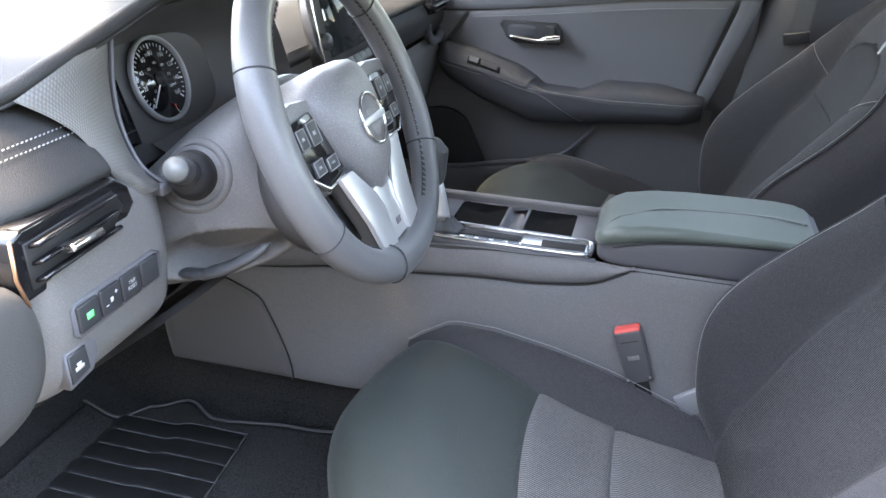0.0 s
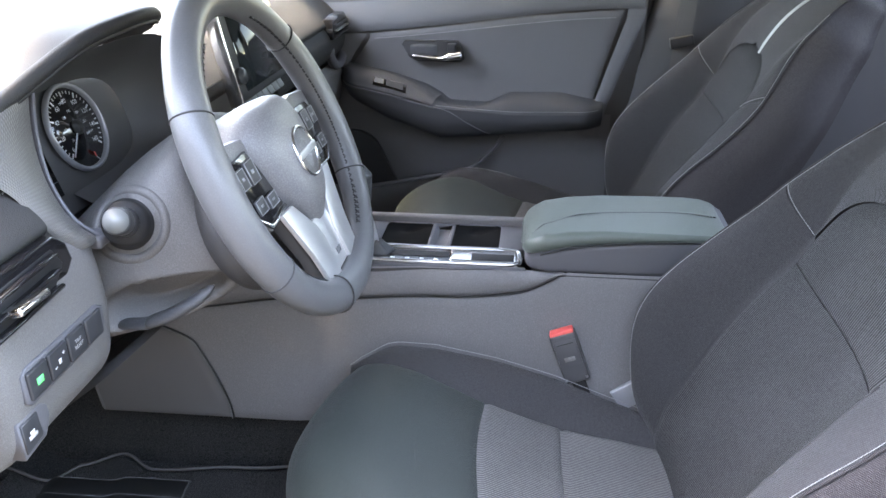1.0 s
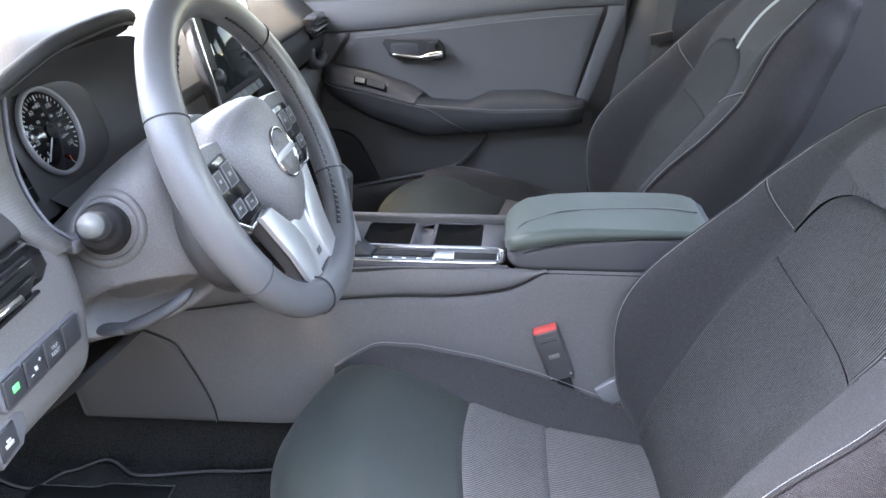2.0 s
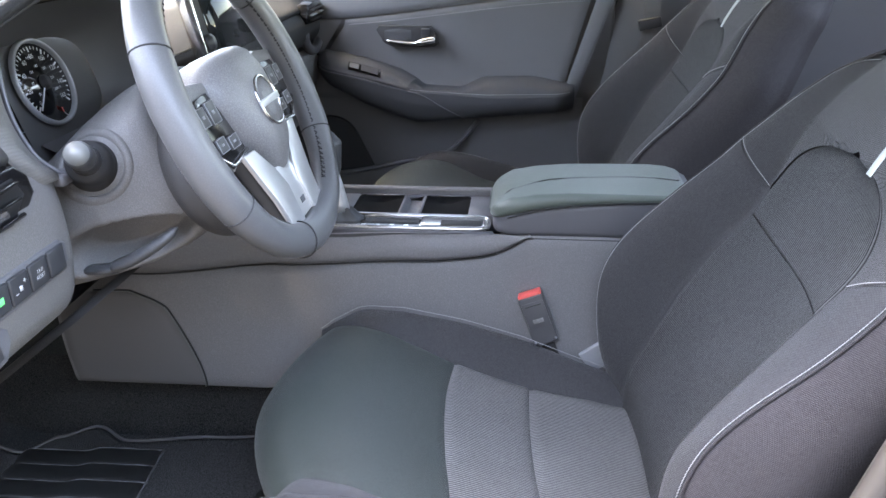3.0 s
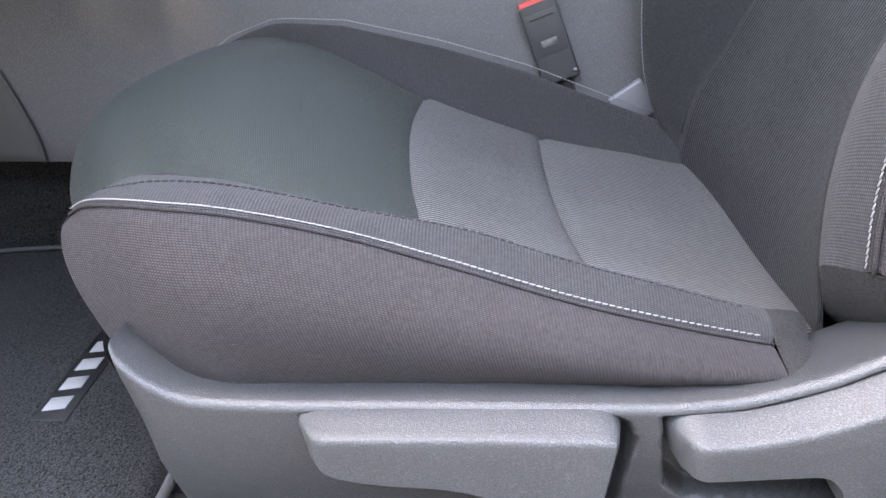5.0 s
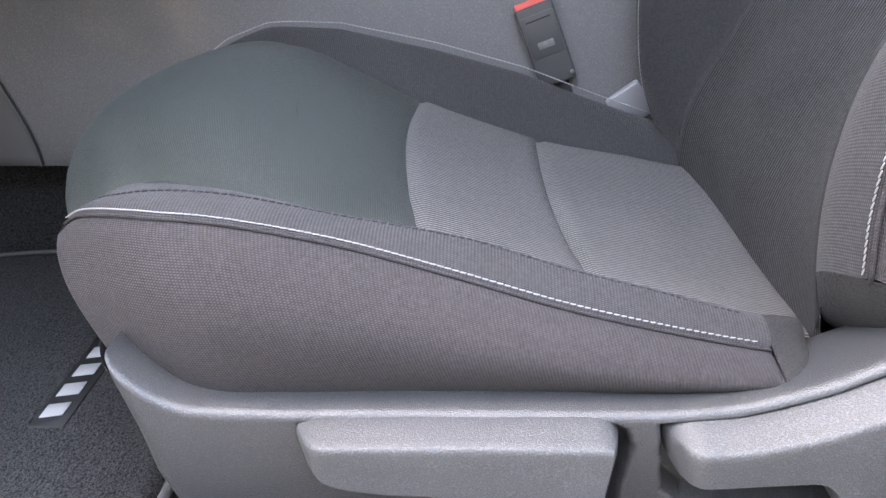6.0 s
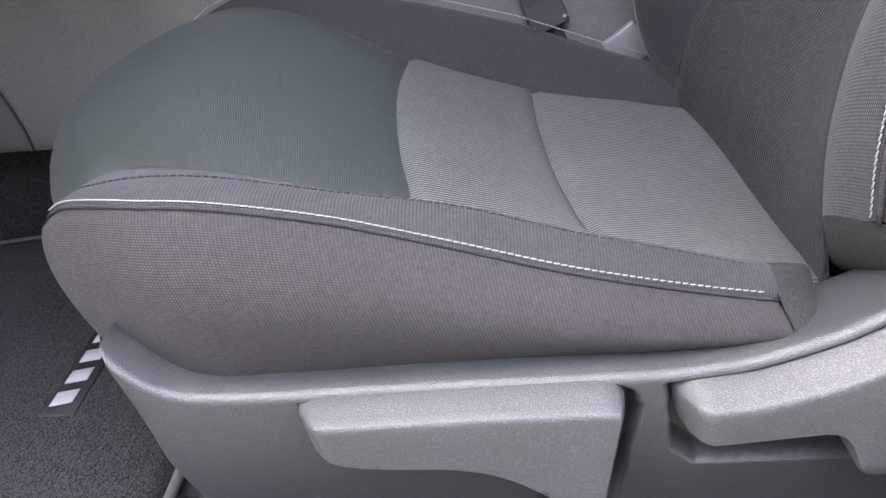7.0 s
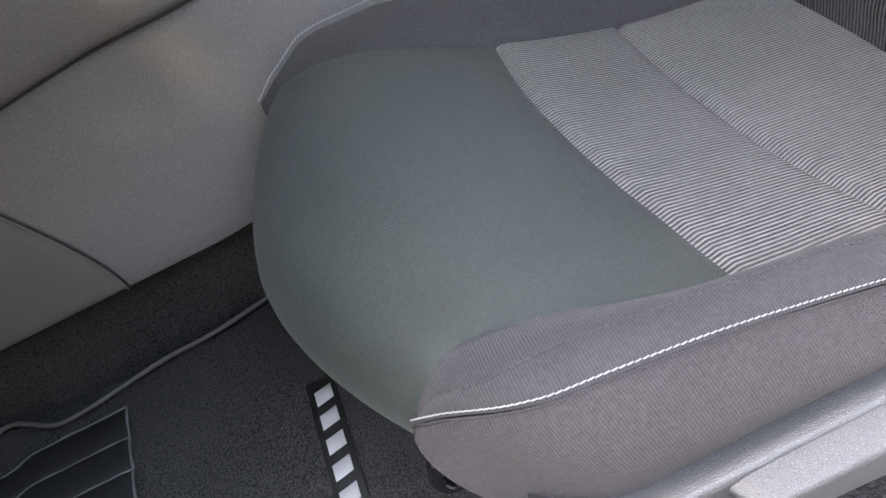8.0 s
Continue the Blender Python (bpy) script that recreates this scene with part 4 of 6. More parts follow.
# bright frame with gear lever, start button and coin tray
frame_rows = []
for k in range(48):
    a = 2 * math.pi * k / 48
    c, s = math.cos(a), math.sin(a)
    frame_rows.append((-0.052 + 0.190 * math.copysign(abs(c) ** 0.22, c), -0.050 + 0.030 * math.copysign(abs(s) ** 0.35, s), 0.700 + 0.010 * ease(-0.052 + 0.190 * math.copysign(abs(c) ** 0.22, c), (-0.25, -0.15), (1, 0))))
part("bright_frame", tube(frame_rows, 0.0045, 8, True), CHROME, console, "bright satin chrome frame")
part("front_plate", joined(box((-0.236, -0.078, 0.692), (-0.170, -0.022, 0.702), 0.003), box((-0.175, -0.079, 0.688), (0.134, -0.021, 0.6965), 0.003)), SILVER, console, "silver plate round the gear gate")
part("gear_plate", box((-0.168, -0.070, 0.690), (0.016, -0.030, 0.6985), 0.002), GLOSS, console, "piano black gear gate plate")
part("gear_marks", joined(*[box((-0.118 + 0.026 * k, -0.068, 0.6984), (-0.110 + 0.026 * k, -0.062, 0.6992), 0) for k in range(5)]), PAINT, console, "pale gear position marks")
part("gate_slot", box((-0.150, -0.056, 0.696), (0.012, -0.034, 0.7005), 0.002), BLACK, console)
part("frame_bar", box((0.014, -0.076, 0.692), (0.134, -0.024, 0.7035), 0.005, 3), CHROME, console, "bright satin chrome bar behind the gear gate")
part("coin_tray", box((0.052, -0.073, 0.690), (0.128, -0.046, 0.7045), 0.002), BLACK, console, "black coin tray")
part("start_button", disc((-0.205, -0.050, 0.700), (0, 0, 1), 0.019, 0.006, 0.002), SILVER, console, "round silver start button ring")
part("start_button_face", disc((-0.205, -0.050, 0.7055), (0, 0, 1), 0.014, 0.002, 0.001), GLOSS, console)
boot = [[(-0.135 + px * k + 0.004 * math.sin(7 * a), -0.048 + py * k + 0.003 * math.cos(5 * a), 0.698 + dz) for a in np.linspace(0, 2 * math.pi, 24, endpoint=False) for px, py in ((0.046 * math.cos(a), 0.026 * math.sin(a)),)] for k, dz in ((1.0, 0), (0.95, 0.008), (0.78, 0.013), (0.66, 0.018), (0.44, 0.028))]
part("gear_boot", grid(boot, closed=True, caps=True), LEATHER, console, "folded black leather gear boot")
part("gear_stalk", tube(spline([(-0.134, -0.048, 0.718), (-0.143, -0.048, 0.765), (-0.150, -0.047, 0.79)], 8), np.linspace(0.020, 0.018, 8), 14, flat=0.8, up=(0, 1, 0)), SILVER, console, "silver lower part of the gear lever")
part("gear_knob", tube(spline([(-0.148, -0.047, 0.782), (-0.150, -0.047, 0.80), (-0.148, -0.046, 0.83), (-0.142, -0.045, 0.852), (-0.136, -0.045, 0.860)], 14), [0.018, 0.021, 0.023, 0.0245, 0.025, 0.025, 0.025, 0.0245, 0.0235, 0.022, 0.020, 0.016, 0.011, 0.003], 16, up=(0, 1, 0)), LEATHER, console, "black leather gear knob")

# padded armrest lid on its base
LID_LOW = spline([(0.13, 0.722), (0.163, 0.728), (0.236, 0.747), (0.328, 0.758), (0.423, 0.763), (0.52, 0.764)], 60)

def lid_top(x):
    return ease(x, (0.140, 0.152, 0.18, 0.25, 0.62), (0.733, 0.748, 0.762, 0.773, 0.776))


def lid_low(x):
    return float(np.interp(x, LID_LOW[:, 0], LID_LOW[:, 1]))


part("armrest_base", grid([rounded(x, -0.092 + inset, 0.092 - inset, 0.6915, lid_low(x) + 0.002, 0.014) for x, inset in ((0.145, 0.050), (0.147, 0.034), (0.152, 0.020), (0.160, 0.010), (0.172, 0.004), (0.19, 0), (0.25, 0), (0.35, 0), (0.46, 0), (0.48, 0.008), (0.49, 0.03))], closed=True, caps=True), ARM_BASE, console, "smooth grey side of the armrest box")
part("armrest", grid([rounded(x, -0.094 + inset, 0.094 - inset, lid_low(x) - 0.004 + low, lid_top(x) - drop, 0.034, 9) for x, inset, low, drop in ((0.138, 0.062, 0.014, 0.006), (0.139, 0.044, 0.008, 0.003), (0.142, 0.028, 0.004, 0), (0.147, 0.017, 0.001, 0), (0.155, 0.009, 0, 0), (0.166, 0.004, 0, 0), (0.18, 0.001, 0, 0), (0.19, 0, 0, 0), (0.22, 0, 0, 0), (0.28, 0, 0, 0), (0.36, 0, 0, 0), (0.43, 0, 0, 0.001), (0.46, 0.004, 0, 0.003), (0.478, 0.012, 0, 0.007), (0.488, 0.026, 0, 0.013), (0.492, 0.05, 0.001, 0.016))], closed=True, caps=True), ARM_TOP, console, "padded black leather armrest lid")
LID_SEAM = spline([(0.150, -0.066), (0.169, -0.041), (0.229, -0.013), (0.318, 0.003), (0.416, 0.007), (0.471, -0.008)], 80)
part("lid_seam", tube([(x, y, lid_top(x) - 0.0006) for x, y in LID_SEAM[8:]], 0.0012, 6), SEAM, console, "dark seam across the lid")
for o in (-0.0035, 0.0035):
    part("stitching", stitches([(x, y + o, lid_top(x) + 0.0003) for x, y in LID_SEAM[8:]], 0.0038, 0.0012, 0.0005), THREAD_DIM, console, "grey stitching on the lid")
part("lid_gap", tube([(x, -0.0935, lid_low(x) - 0.002) for x in np.linspace(0.172, 0.47, 30)], 0.0016, 6), BLACK, console, "dark gap under the lid")
part("base_gap", tube([(x, -0.0925, 0.6905) for x in np.linspace(0.165, 0.48, 12)], 0.0018, 6), BLACK, console, "dark gap under the armrest box")
part("waist_gap", tube([(x, flare(x) - 0.0025, waist(x)) for x in np.linspace(-0.50, 0.213, 60)], 0.0013, 6), BLACK, console, "dark joint line along the console")
part("rear_block", grid([rounded(x, -0.0935, 0.0935, 0.30, 0.689, 0.006) for x in (0.16, 0.55)], closed=True, caps=True), SOFT_PLASTIC, console)

# carpeted tunnel under the console
structure("tunnel", grid([[(x, y * k, z) for y, z in ((-0.185, 0.28), (-0.160, 0.34), (-0.150, 0.45), (0.150, 0.45), (0.160, 0.34), (0.185, 0.28))] for x, k in ((-0.86, 1.1), (-0.62, 1.0), (-0.2, 1.0), (0.1, 0.75), (1.2, 0.70))]), CARPET, "charcoal carpet over the centre tunnel", "tunnel")


# ---- passenger door ----
door = thing("passenger_door", (0.0, 0.75, 0.30), "black passenger door panel with padded armrest and chrome handle", "car door")


def belt(x):
    return ease(x, (-0.75, -0.41, 0.40), (0.935, 0.957, 1.025))


def seam_f(z):
    return lerp(z, (0.70, 0.856, 0.971), (-0.40, -0.356, -0.277))


def seam_r(z):
    return lerp(z, (0.70, 0.802, 1.004), (0.275, 0.303, 0.366))


part("upper_trim", panel(lambda u, v: (-0.78 + 1.19 * u, 0.716 + 0.045 * v ** 1.6 + 0.008 * (1 - v) ** 6, belt(-0.78 + 1.19 * u) + 0.13 * v), 40, 12, curl=0.003, edge=0.008, sides=(0, 0, 1, 0)), DOOR_SKIN, door)
part("front_trim", panel(lambda u, v: ((-0.78) * (1 - u) + seam_f(0.62 + (belt(-0.3) - 0.62) * v) * u, 0.714 - 0.004 * math.sin(math.pi * v), 0.62 + (belt(-0.78 + 0.45 * u) - 0.62) * v), 14, 16, curl=0.003, edge=0.006), DOOR_SKIN, door)


def insert_at(u, v):
    z = 0.755 + (0.985 - 0.755) * v
    x = seam_f(z) + (seam_r(z) - seam_f(z)) * u
    return (x, 0.712 + 0.010 * math.sin(math.pi * v), 0.755 + (belt(x) - 0.003 - 0.755) * v)


part("insert", panel(insert_at, 50, 24, curl=0.004, edge=0.008), DOOR_SOFT, door, "padded dark grey door insert")
part("stitching", stitches([np.array(insert_at(u, 0.94)) + (0, -0.0012, 0) for u in np.linspace(0.02, 0.98, 110)], 0.004, 0.0015, 0.0005, lift=(0, -0.0005, 0)), THREAD_DIM, door, "grey stitching under the window line")
part("rear_trim", panel(lambda u, v: (seam_r(0.70 + 0.32 * v) + 0.004 + (0.034 + 0.01 * v) * u, 0.713, 0.70 + (belt(0.37) - 0.70) * v), 6, 16, curl=0.003, edge=0.006), DOOR_SKIN, door)
X_ARM = (-0.355, -0.336, -0.22, -0.103, 0.10, 0.32)


def arm_ring(x):
    edge = float(np.interp(x, X_ARM, (0.850, 0.842, 0.817, 0.786, 0.773, 0.778)))
    low = float(np.interp(x, (-0.355, -0.34, -0.225, -0.089, 0.044, 0.32), (0.815, 0.804, 0.744, 0.696, 0.706, 0.729)))
    wall = float(np.interp(x, (-0.355, -0.33, -0.22, -0.13, -0.09, -0.07, 0.03, 0.087, 0.217, 0.323), (0.872, 0.880, 0.856, 0.828, 0.806, 0.790, 0.785, 0.811, 0.813, 0.792)))
    out = 0.645 + 0.055 * (1 - min(1, (x + 0.355) / 0.05)) ** 2 + 0.03 * max(0, (x - 0.27) / 0.05) ** 2
    return spline([(x, 0.722, wall + 0.004), (x, 0.700, wall), (x, out + 0.018, edge + (wall - edge) * 0.55 + 0.004), (x, out + 0.002, edge + 0.003), (x, out, edge - 0.006), (x, out + 0.006, (edge + low) / 2), (x, out + 0.030, low + 0.004), (x, 0.722, low)], 30)


part("armrest", grid([arm_ring(x) for x in np.linspace(-0.355, 0.325, 60)], flip=True), DOOR_PAD, door, "padded black door armrest")
part("stitching", stitches([arm_ring(x)[12] + np.array((0, 0, 0.001)) for x in np.linspace(-0.10, 0.315, 70)], 0.004, 0.0012, 0.0006), THREAD_DIM, door, "grey armrest stitching")
part("armrest_piping", tube([arm_ring(x)[14] for x in np.linspace(-0.345, -0.105, 30)], 0.0022, 6), ARM_BASE, door)


def arm_at(x, i, lift=0.0):
    """A place on the armrest's skin, i steps from the door inwards, lifted off it."""
    ring = arm_ring(x)
    k = min(int(i), 28)
    p, q = ring[k], ring[k + 1]
    n = np.array((0.0, p[2] - q[2], abs(p[1] - q[1]))) * (1, -1, 1)
    return p + (q - p) * (i - k) + n / max(1e-6, np.linalg.norm(n)) * lift


part("armrest_piping", tube([arm_at(x, 14 + 10 * ((x + 0.105) / 0.145)) for x in np.linspace(-0.105, 0.04, 26)], 0.0016, 6), ARM_BASE, door)
plate = part("switch_plate", panel(lambda u, v: arm_at(-0.345 + (0.255 - 0.02 * v) * u, 4.5 + 7.5 * v, 0.0025), 40, 10, curl=0.002, edge=0.004), PILLAR, door, "dark grey window switch plate")
part("switch_row", panel(lambda u, v: arm_at(-0.262 + 0.085 * u, 7.4 + 3.0 * v, 0.0042), 14, 4, curl=0.001, edge=0.002), GLOSS, plate, "black window switch strip")
part("window_switch", panel(lambda u, v: arm_at(-0.258 + 0.024 * u, 7.9 + 1.6 * v, 0.0066), 6, 4, curl=0.001, edge=0.002), STACK, plate, "grey lock switch")
part("window_switch", panel(lambda u, v: arm_at(-0.228 + 0.044 * u, 7.8 + 2.0 * v, 0.0066), 6, 4, curl=0.001, edge=0.002), SWITCH, plate)
part("lower_panel", panel(lambda u, v: (-0.78 + 1.13 * u, 0.716 + 0.012 * ease(-0.78 + 1.13 * u, (0.0, 0.06), (1, 0)), 0.36 + 0.40 * v), 30, 16, curl=0.003, edge=0.006), DOOR_SKIN, door)
part("pull_edge", tube(spline([(0.075, 0.706, 0.70), (0.04, 0.706, 0.655), (-0.014, 0.708, 0.606), (-0.09, 0.70, 0.59)], 20), 0.006, 8), ARM_BASE, door)
sharp(part("speaker", slab([tuple(p) for p in spline([(-0.50, 0.52), (-0.475, 0.62), (-0.43, 0.680), (-0.36, 0.703), (-0.312, 0.702), (-0.272, 0.677), (-0.243, 0.622), (-0.205, 0.54)], 40)], 0.702, 0.722, "Y", 0.004), BLACK, door, "dark arched speaker grille"))
part("map_pocket", panel(lambda u, v: (-0.60 + 0.62 * u, 0.665 + 0.02 * v, 0.38 + (0.545 + 0.045 * ease(u, (0.4, 0.9), (0, 1)) - 0.38) * v), 24, 12, curl=0.006, edge=0.012), DOOR_SKIN, door)
part("pocket_lip", tube([(-0.60 + 0.62 * u, 0.690, 0.546 + 0.045 * ease(u, (0.4, 0.9), (0, 1))) for u in np.linspace(0, 1, 24)], 0.007, 8), ARM_BASE, door)
HANDLE = [(-0.193, 0.936), (-0.185, 0.946), (-0.050, 0.944), (-0.036, 0.925), (-0.030, 0.900), (-0.040, 0.892), (-0.150, 0.892), (-0.172, 0.902)]
sharp(part("handle_bezel", slab(HANDLE, 0.700, 0.724, "Y", 0.003), BLACK, door, "black handle recess"))
part("handle_dish", panel(lambda u, v: (-0.178 + 0.085 * u, 0.699 - 0.003 * math.sin(math.pi * u), 0.906 + 0.032 * v), 8, 8, curl=0.004, edge=0.01), DOOR_PAD, door)
handle = part("handle", tube(spline([(-0.165, 0.695, 0.909), (-0.12, 0.692, 0.904), (-0.09, 0.690, 0.903), (-0.06, 0.690, 0.909), (-0.038, 0.692, 0.912)], 24), [0.003 + 0.006 * ease(k / 23, (0, 0.5, 0.62, 1), (0.1, 0.2, 1, 1)) for k in range(24)], 10), CHROME, door, "chrome inner door handle")
part("lock_knob", box((-0.074, 0.690, 0.916), (-0.052, 0.702, 0.940), 0.003), BLACK, door)
part("door_shell", box((-0.80, 0.735, 0.30), (0.42, 0.80, 1.09), 0.01), BODY, door, "painted outer shell of the door")

pillar = thing("centre_pillar", (0.40, 0.76, 0.30), "dark grey centre pillar trim with rubber door seal", "pillar trim")


def pillar_x(z):
    return ease(z, (0.30, 0.546, 0.845, 1.058, 1.42), (0.20, 0.255, 0.359, 0.417, 0.50))


part("cover", grid([[(pillar_x(z) + dx, y, z) for dx, y in ((0.012, 0.775), (0.020, 0.752), (0.045, 0.735), (0.075, 0.722), (0.12, 0.717), (0.22, 0.72), (0.30, 0.74))] for z in np.linspace(0.30, 1.42, 24)], flip=True), PILLAR, pillar, "smooth dark grey pillar cover")
part("door_seal", tube([(pillar_x(z) + 0.010, 0.757, z) for z in np.linspace(0.30, 1.40, 40)], 0.011, 8, up=(0, 1, 0)), RUBBER, pillar, "black rubber door seal")
strap = thing("seat_belt", (0.55, 0.70, 0.9), "dark grey seat belt strap with its black guide", "seat belt")
part("strap", grid([[(0.482 + 0.04 * k + 0.05 * (z - 0.9), 0.700 - 0.002 * math.sin(6 * z + k), z) for k in (0, 0.5, 1)] for z in np.linspace(0.60, 1.40, 16)] + [[(0.482 + 0.04 * k + 0.025, 0.703, z) for k in (0, 0.5, 1)] for z in (1.40,)], flip=True), STRAP, strap)
sharp(part("guide", turned(box((-0.028, -0.012, -0.013), (0.028, 0.012, 0.013), 0.004), pose(0.503, 0.698, 0.952, 0, -12, 0)), BLACK, strap, "black plastic belt guide"))


# ---- dashboard ----
dash = thing("dashboard", (-0.55, 0, 0.7), "dark grey padded dashboard with instrument hood and air vents", "dashboard")


def dash_section(y, n=40):
    """The dashboard's profile, from the windscreen down to its lower edge, at y."""
    k = ease(y, (-0.80, -0.55, -0.15, 0.15), (0.0, 0.0, 1.0, 1.0))
    end = 0.05 * max(0.0, (abs(y + 0.01) - 0.72) / 0.09) ** 2
    pts = [(-1.00, 1.06), (-0.60, 1.085), (-0.46, 1.082), (-0.395, 1.070), (-0.362, 1.048), (-0.330, 1.020), (-0.312, 0.998), (-0.318, 0.985)]
    return [(x - 0.045 * k - end, y, z - 0.4 * end) for x, z in spline(pts, n)]


part("top_pad", grid([dash_section(y) for y in np.linspace(-0.81, -0.652, 16)], flip=True), DASH_TOP, dash, "grey soft dashboard top pad")
part("top_pad", grid([dash_section(y) for y in np.linspace(-0.175, 0.76, 50)], flip=True), DASH_TOP, dash, "grey soft dashboard top pad")
for o in (99, 104):
    part("stitching", stitches([np.array(dash_section(y, 160)[o]) + (0.001, 0, 0.001) for y in np.linspace(-0.80, -0.656, 40)], 0.0042, 0.0014, 0.0008), THREAD, dash, "pale double stitching")

# instrument hood: an arched lip carried back to the windscreen
LIP = [(-0.54, -0.80, 1.074), (-0.44, -0.755, 1.078), (-0.378, -0.712, 1.084), (-0.362, -0.655, 1.102), (-0.360, -0.600, 1.116), (-0.354, -0.550, 1.131), (-0.338, -0.490, 1.153), (-0.331, -0.408, 1.161), (-0.334, -0.335, 1.160), (-0.350, -0.298, 1.149), (-0.41, -0.272, 1.128), (-0.56, -0.25, 1.10)]
lip = spline(LIP, 64)


def hood_at(u, v):
    a = lip[int(round(u * 63))]
    b = np.array((-0.92, -0.41 + (a[1] + 0.41) * 1.22, 1.055 + 0.45 * (a[2] - 1.06)))
    p = a * (1 - v) + b * v
    p[2] += 0.014 * math.sin(math.pi * min(1, v * 2.2)) * (a[2] - 1.05) / 0.12
    return p


part("hood", panel(hood_at, 64, 24, curl=0.0), DASH_TOP, dash, "grey instrument hood")
part("hood_lip", tube([p + np.array((0.0, 0, -0.008)) for p in lip], 0.0090, 10, up=(0.3, 0, 1)), DASH_TOP, dash)
part("hood_gap", tube([p + np.array((0.003, -0.001, -0.0175)) for p in lip[10:50]], 0.0026, 6, up=(0.3, 0, 1)), BLACK, dash, "dark gap under the hood's edge")
part("hood_lining", panel(lambda u, v: hood_at(u, v * 0.45) + np.array((-0.004, 0, -0.022 - 0.01 * v)), 64, 10, curl=0, flip=True), HOOD_IN, dash, "dark inside of the hood")

# cluster
CL_T = radians(17)
CL_N, CL_UP = np.array((math.cos(CL_T), 0, math.sin(CL_T))), np.array((-math.sin(CL_T), 0, math.cos(CL_T)))


def on_cluster(a, b, c=0.0):
    return np.array((-0.437, -0.395, 1.010)) + np.array((0, a, 0)) + CL_UP * b + CL_N * c


def cl_box(a0, a1, b0, b1, c0, c1, bevel=0.0):
    m = Matrix(((0, CL_UP[0], CL_N[0], on_cluster(0, 0)[0]), (1, 0, 0, on_cluster(0, 0)[1]), (0, CL_UP[2], CL_N[2], on_cluster(0, 0)[2]), (0, 0, 0, 1)))
    return turned(box((a0, b0, c0), (a1, b1, c1), bevel, 1), m)


cluster = part("instrument_panel", cl_box(-0.20, 0.20, -0.09, 0.085, -0.02, -0.006, 0.002), HOOD_IN, dash, "dark instrument cluster")
bowl = []
for f, c in ((0.72, -0.004), (0.95, 0.03), (1.05, 0.09)):
    bowl.append([on_cluster(0.005 + 0.195 * f * math.copysign(abs(math.cos(k)) ** 0.6, math.cos(k)) * (1.0 if math.cos(k) > 0 else 0.98), -0.004 + 0.088 * f * math.copysign(abs(math.sin(k)) ** 0.6, math.sin(k)), c) for k in np.linspace(-0.55 * math.pi, 0.62 * math.pi, 50)])
part("cluster_bowl", grid(bowl), HOOD_IN, cluster, "dark matt cluster surround")
GC = (0.018, 0.004)
GR = 0.055
part("dial_ring", grid([[on_cluster(GC[0] + r * math.cos(k), GC[1] + r * math.sin(k), c) for k in np.linspace(0, 2 * math.pi, 72, endpoint=False)] for r, c in ((GR + 0.003, 0.0), (GR + 0.0025, 0.006), (GR, 0.007), (GR - 0.002, 0.006), (GR - 0.003, 0.001))], closed=True, flip=True), DIAL_RING, cluster, "grey dial ring")
dial = part("dial", disc(on_cluster(GC[0], GC[1], -0.003), CL_N, GR - 0.003, 0.004, 0, 64), GLOSS, cluster, "black speedometer dial")
M_CL = Matrix(((0, CL_UP[0], CL_N[0], on_cluster(*GC)[0]), (1, 0, 0, on_cluster(*GC)[1]), (0, CL_UP[2], CL_N[2], on_cluster(*GC)[2]), (0, 0, 0, 1)))
ticks = []
for k in range(33):
    ang = radians(222 - 264 * k / 32)
    big = k % 4 == 0
    r0, r1, w = GR - 0.007 - (0.007 if big else 0.004), GR - 0.007, 0.0011 if big else 0.0006
    ticks.append(turned(box((r0, -w, 0.0012), (r1, w, 0.0018), 0), M_CL @ Matrix.Rotation(ang, 4, "Z")))
part("dial_marks", joined(*ticks), DIAL_WHITE, dial, "white scale marks")


def words(text, size, m, mat, parent, name="numeral"):
    """Raised lettering as a mesh, centred at m."""
    cu = bpy.data.curves.new("tmp", "FONT")
    cu.body, cu.size, cu.align_x, cu.align_y, cu.resolution_u = text, size, "CENTER", "CENTER", 2
    ob = bpy.data.objects.new("tmp", cu)
    me = ob.to_mesh()
    bm = bmesh.new()
    bm.from_mesh(me)
    ob.to_mesh_clear()
    bpy.data.objects.remove(ob)
    bpy.data.curves.remove(cu)
    return part(name, turned(bm, m), mat, parent, smooth=False)


for k in range(9):
    ang = radians(222 - 264 * k / 8)
    words(str(20 * k), 0.0088, M_CL @ pose((GR - 0.020) * math.cos(ang), (GR - 0.020) * math.sin(ang), 0.0016), DIAL_WHITE, dial)
for k in range(7):
    ang = radians(215 - 250 * k / 6)
    words(str(40 * k + 20), 0.0052, M_CL @ pose((GR - 0.033) * math.cos(ang), (GR - 0.033) * math.sin(ang), 0.0016), DIAL_WHITE, dial)
words("MPH", 0.0055, M_CL @ pose(-0.006, 0.034, 0.0016), DIAL_WHITE, dial, "unit")
words("km/h", 0.0048, M_CL @ pose(0.026, -0.012, 0.0016), DIAL_WHITE, dial, "unit")
part("needle", turned(box((0.004, -0.0008, 0.003), (0.046, 0.0008, 0.0045), 0.0003, 1), M_CL @ Matrix.Rotation(radians(224), 4, "Z")), DIAL_WHITE, dial, "white needle")
part("needle_hub", disc(on_cluster(GC[0], GC[1], 0.001), CL_N, 0.010, 0.006, 0.002), BLACK, dial)
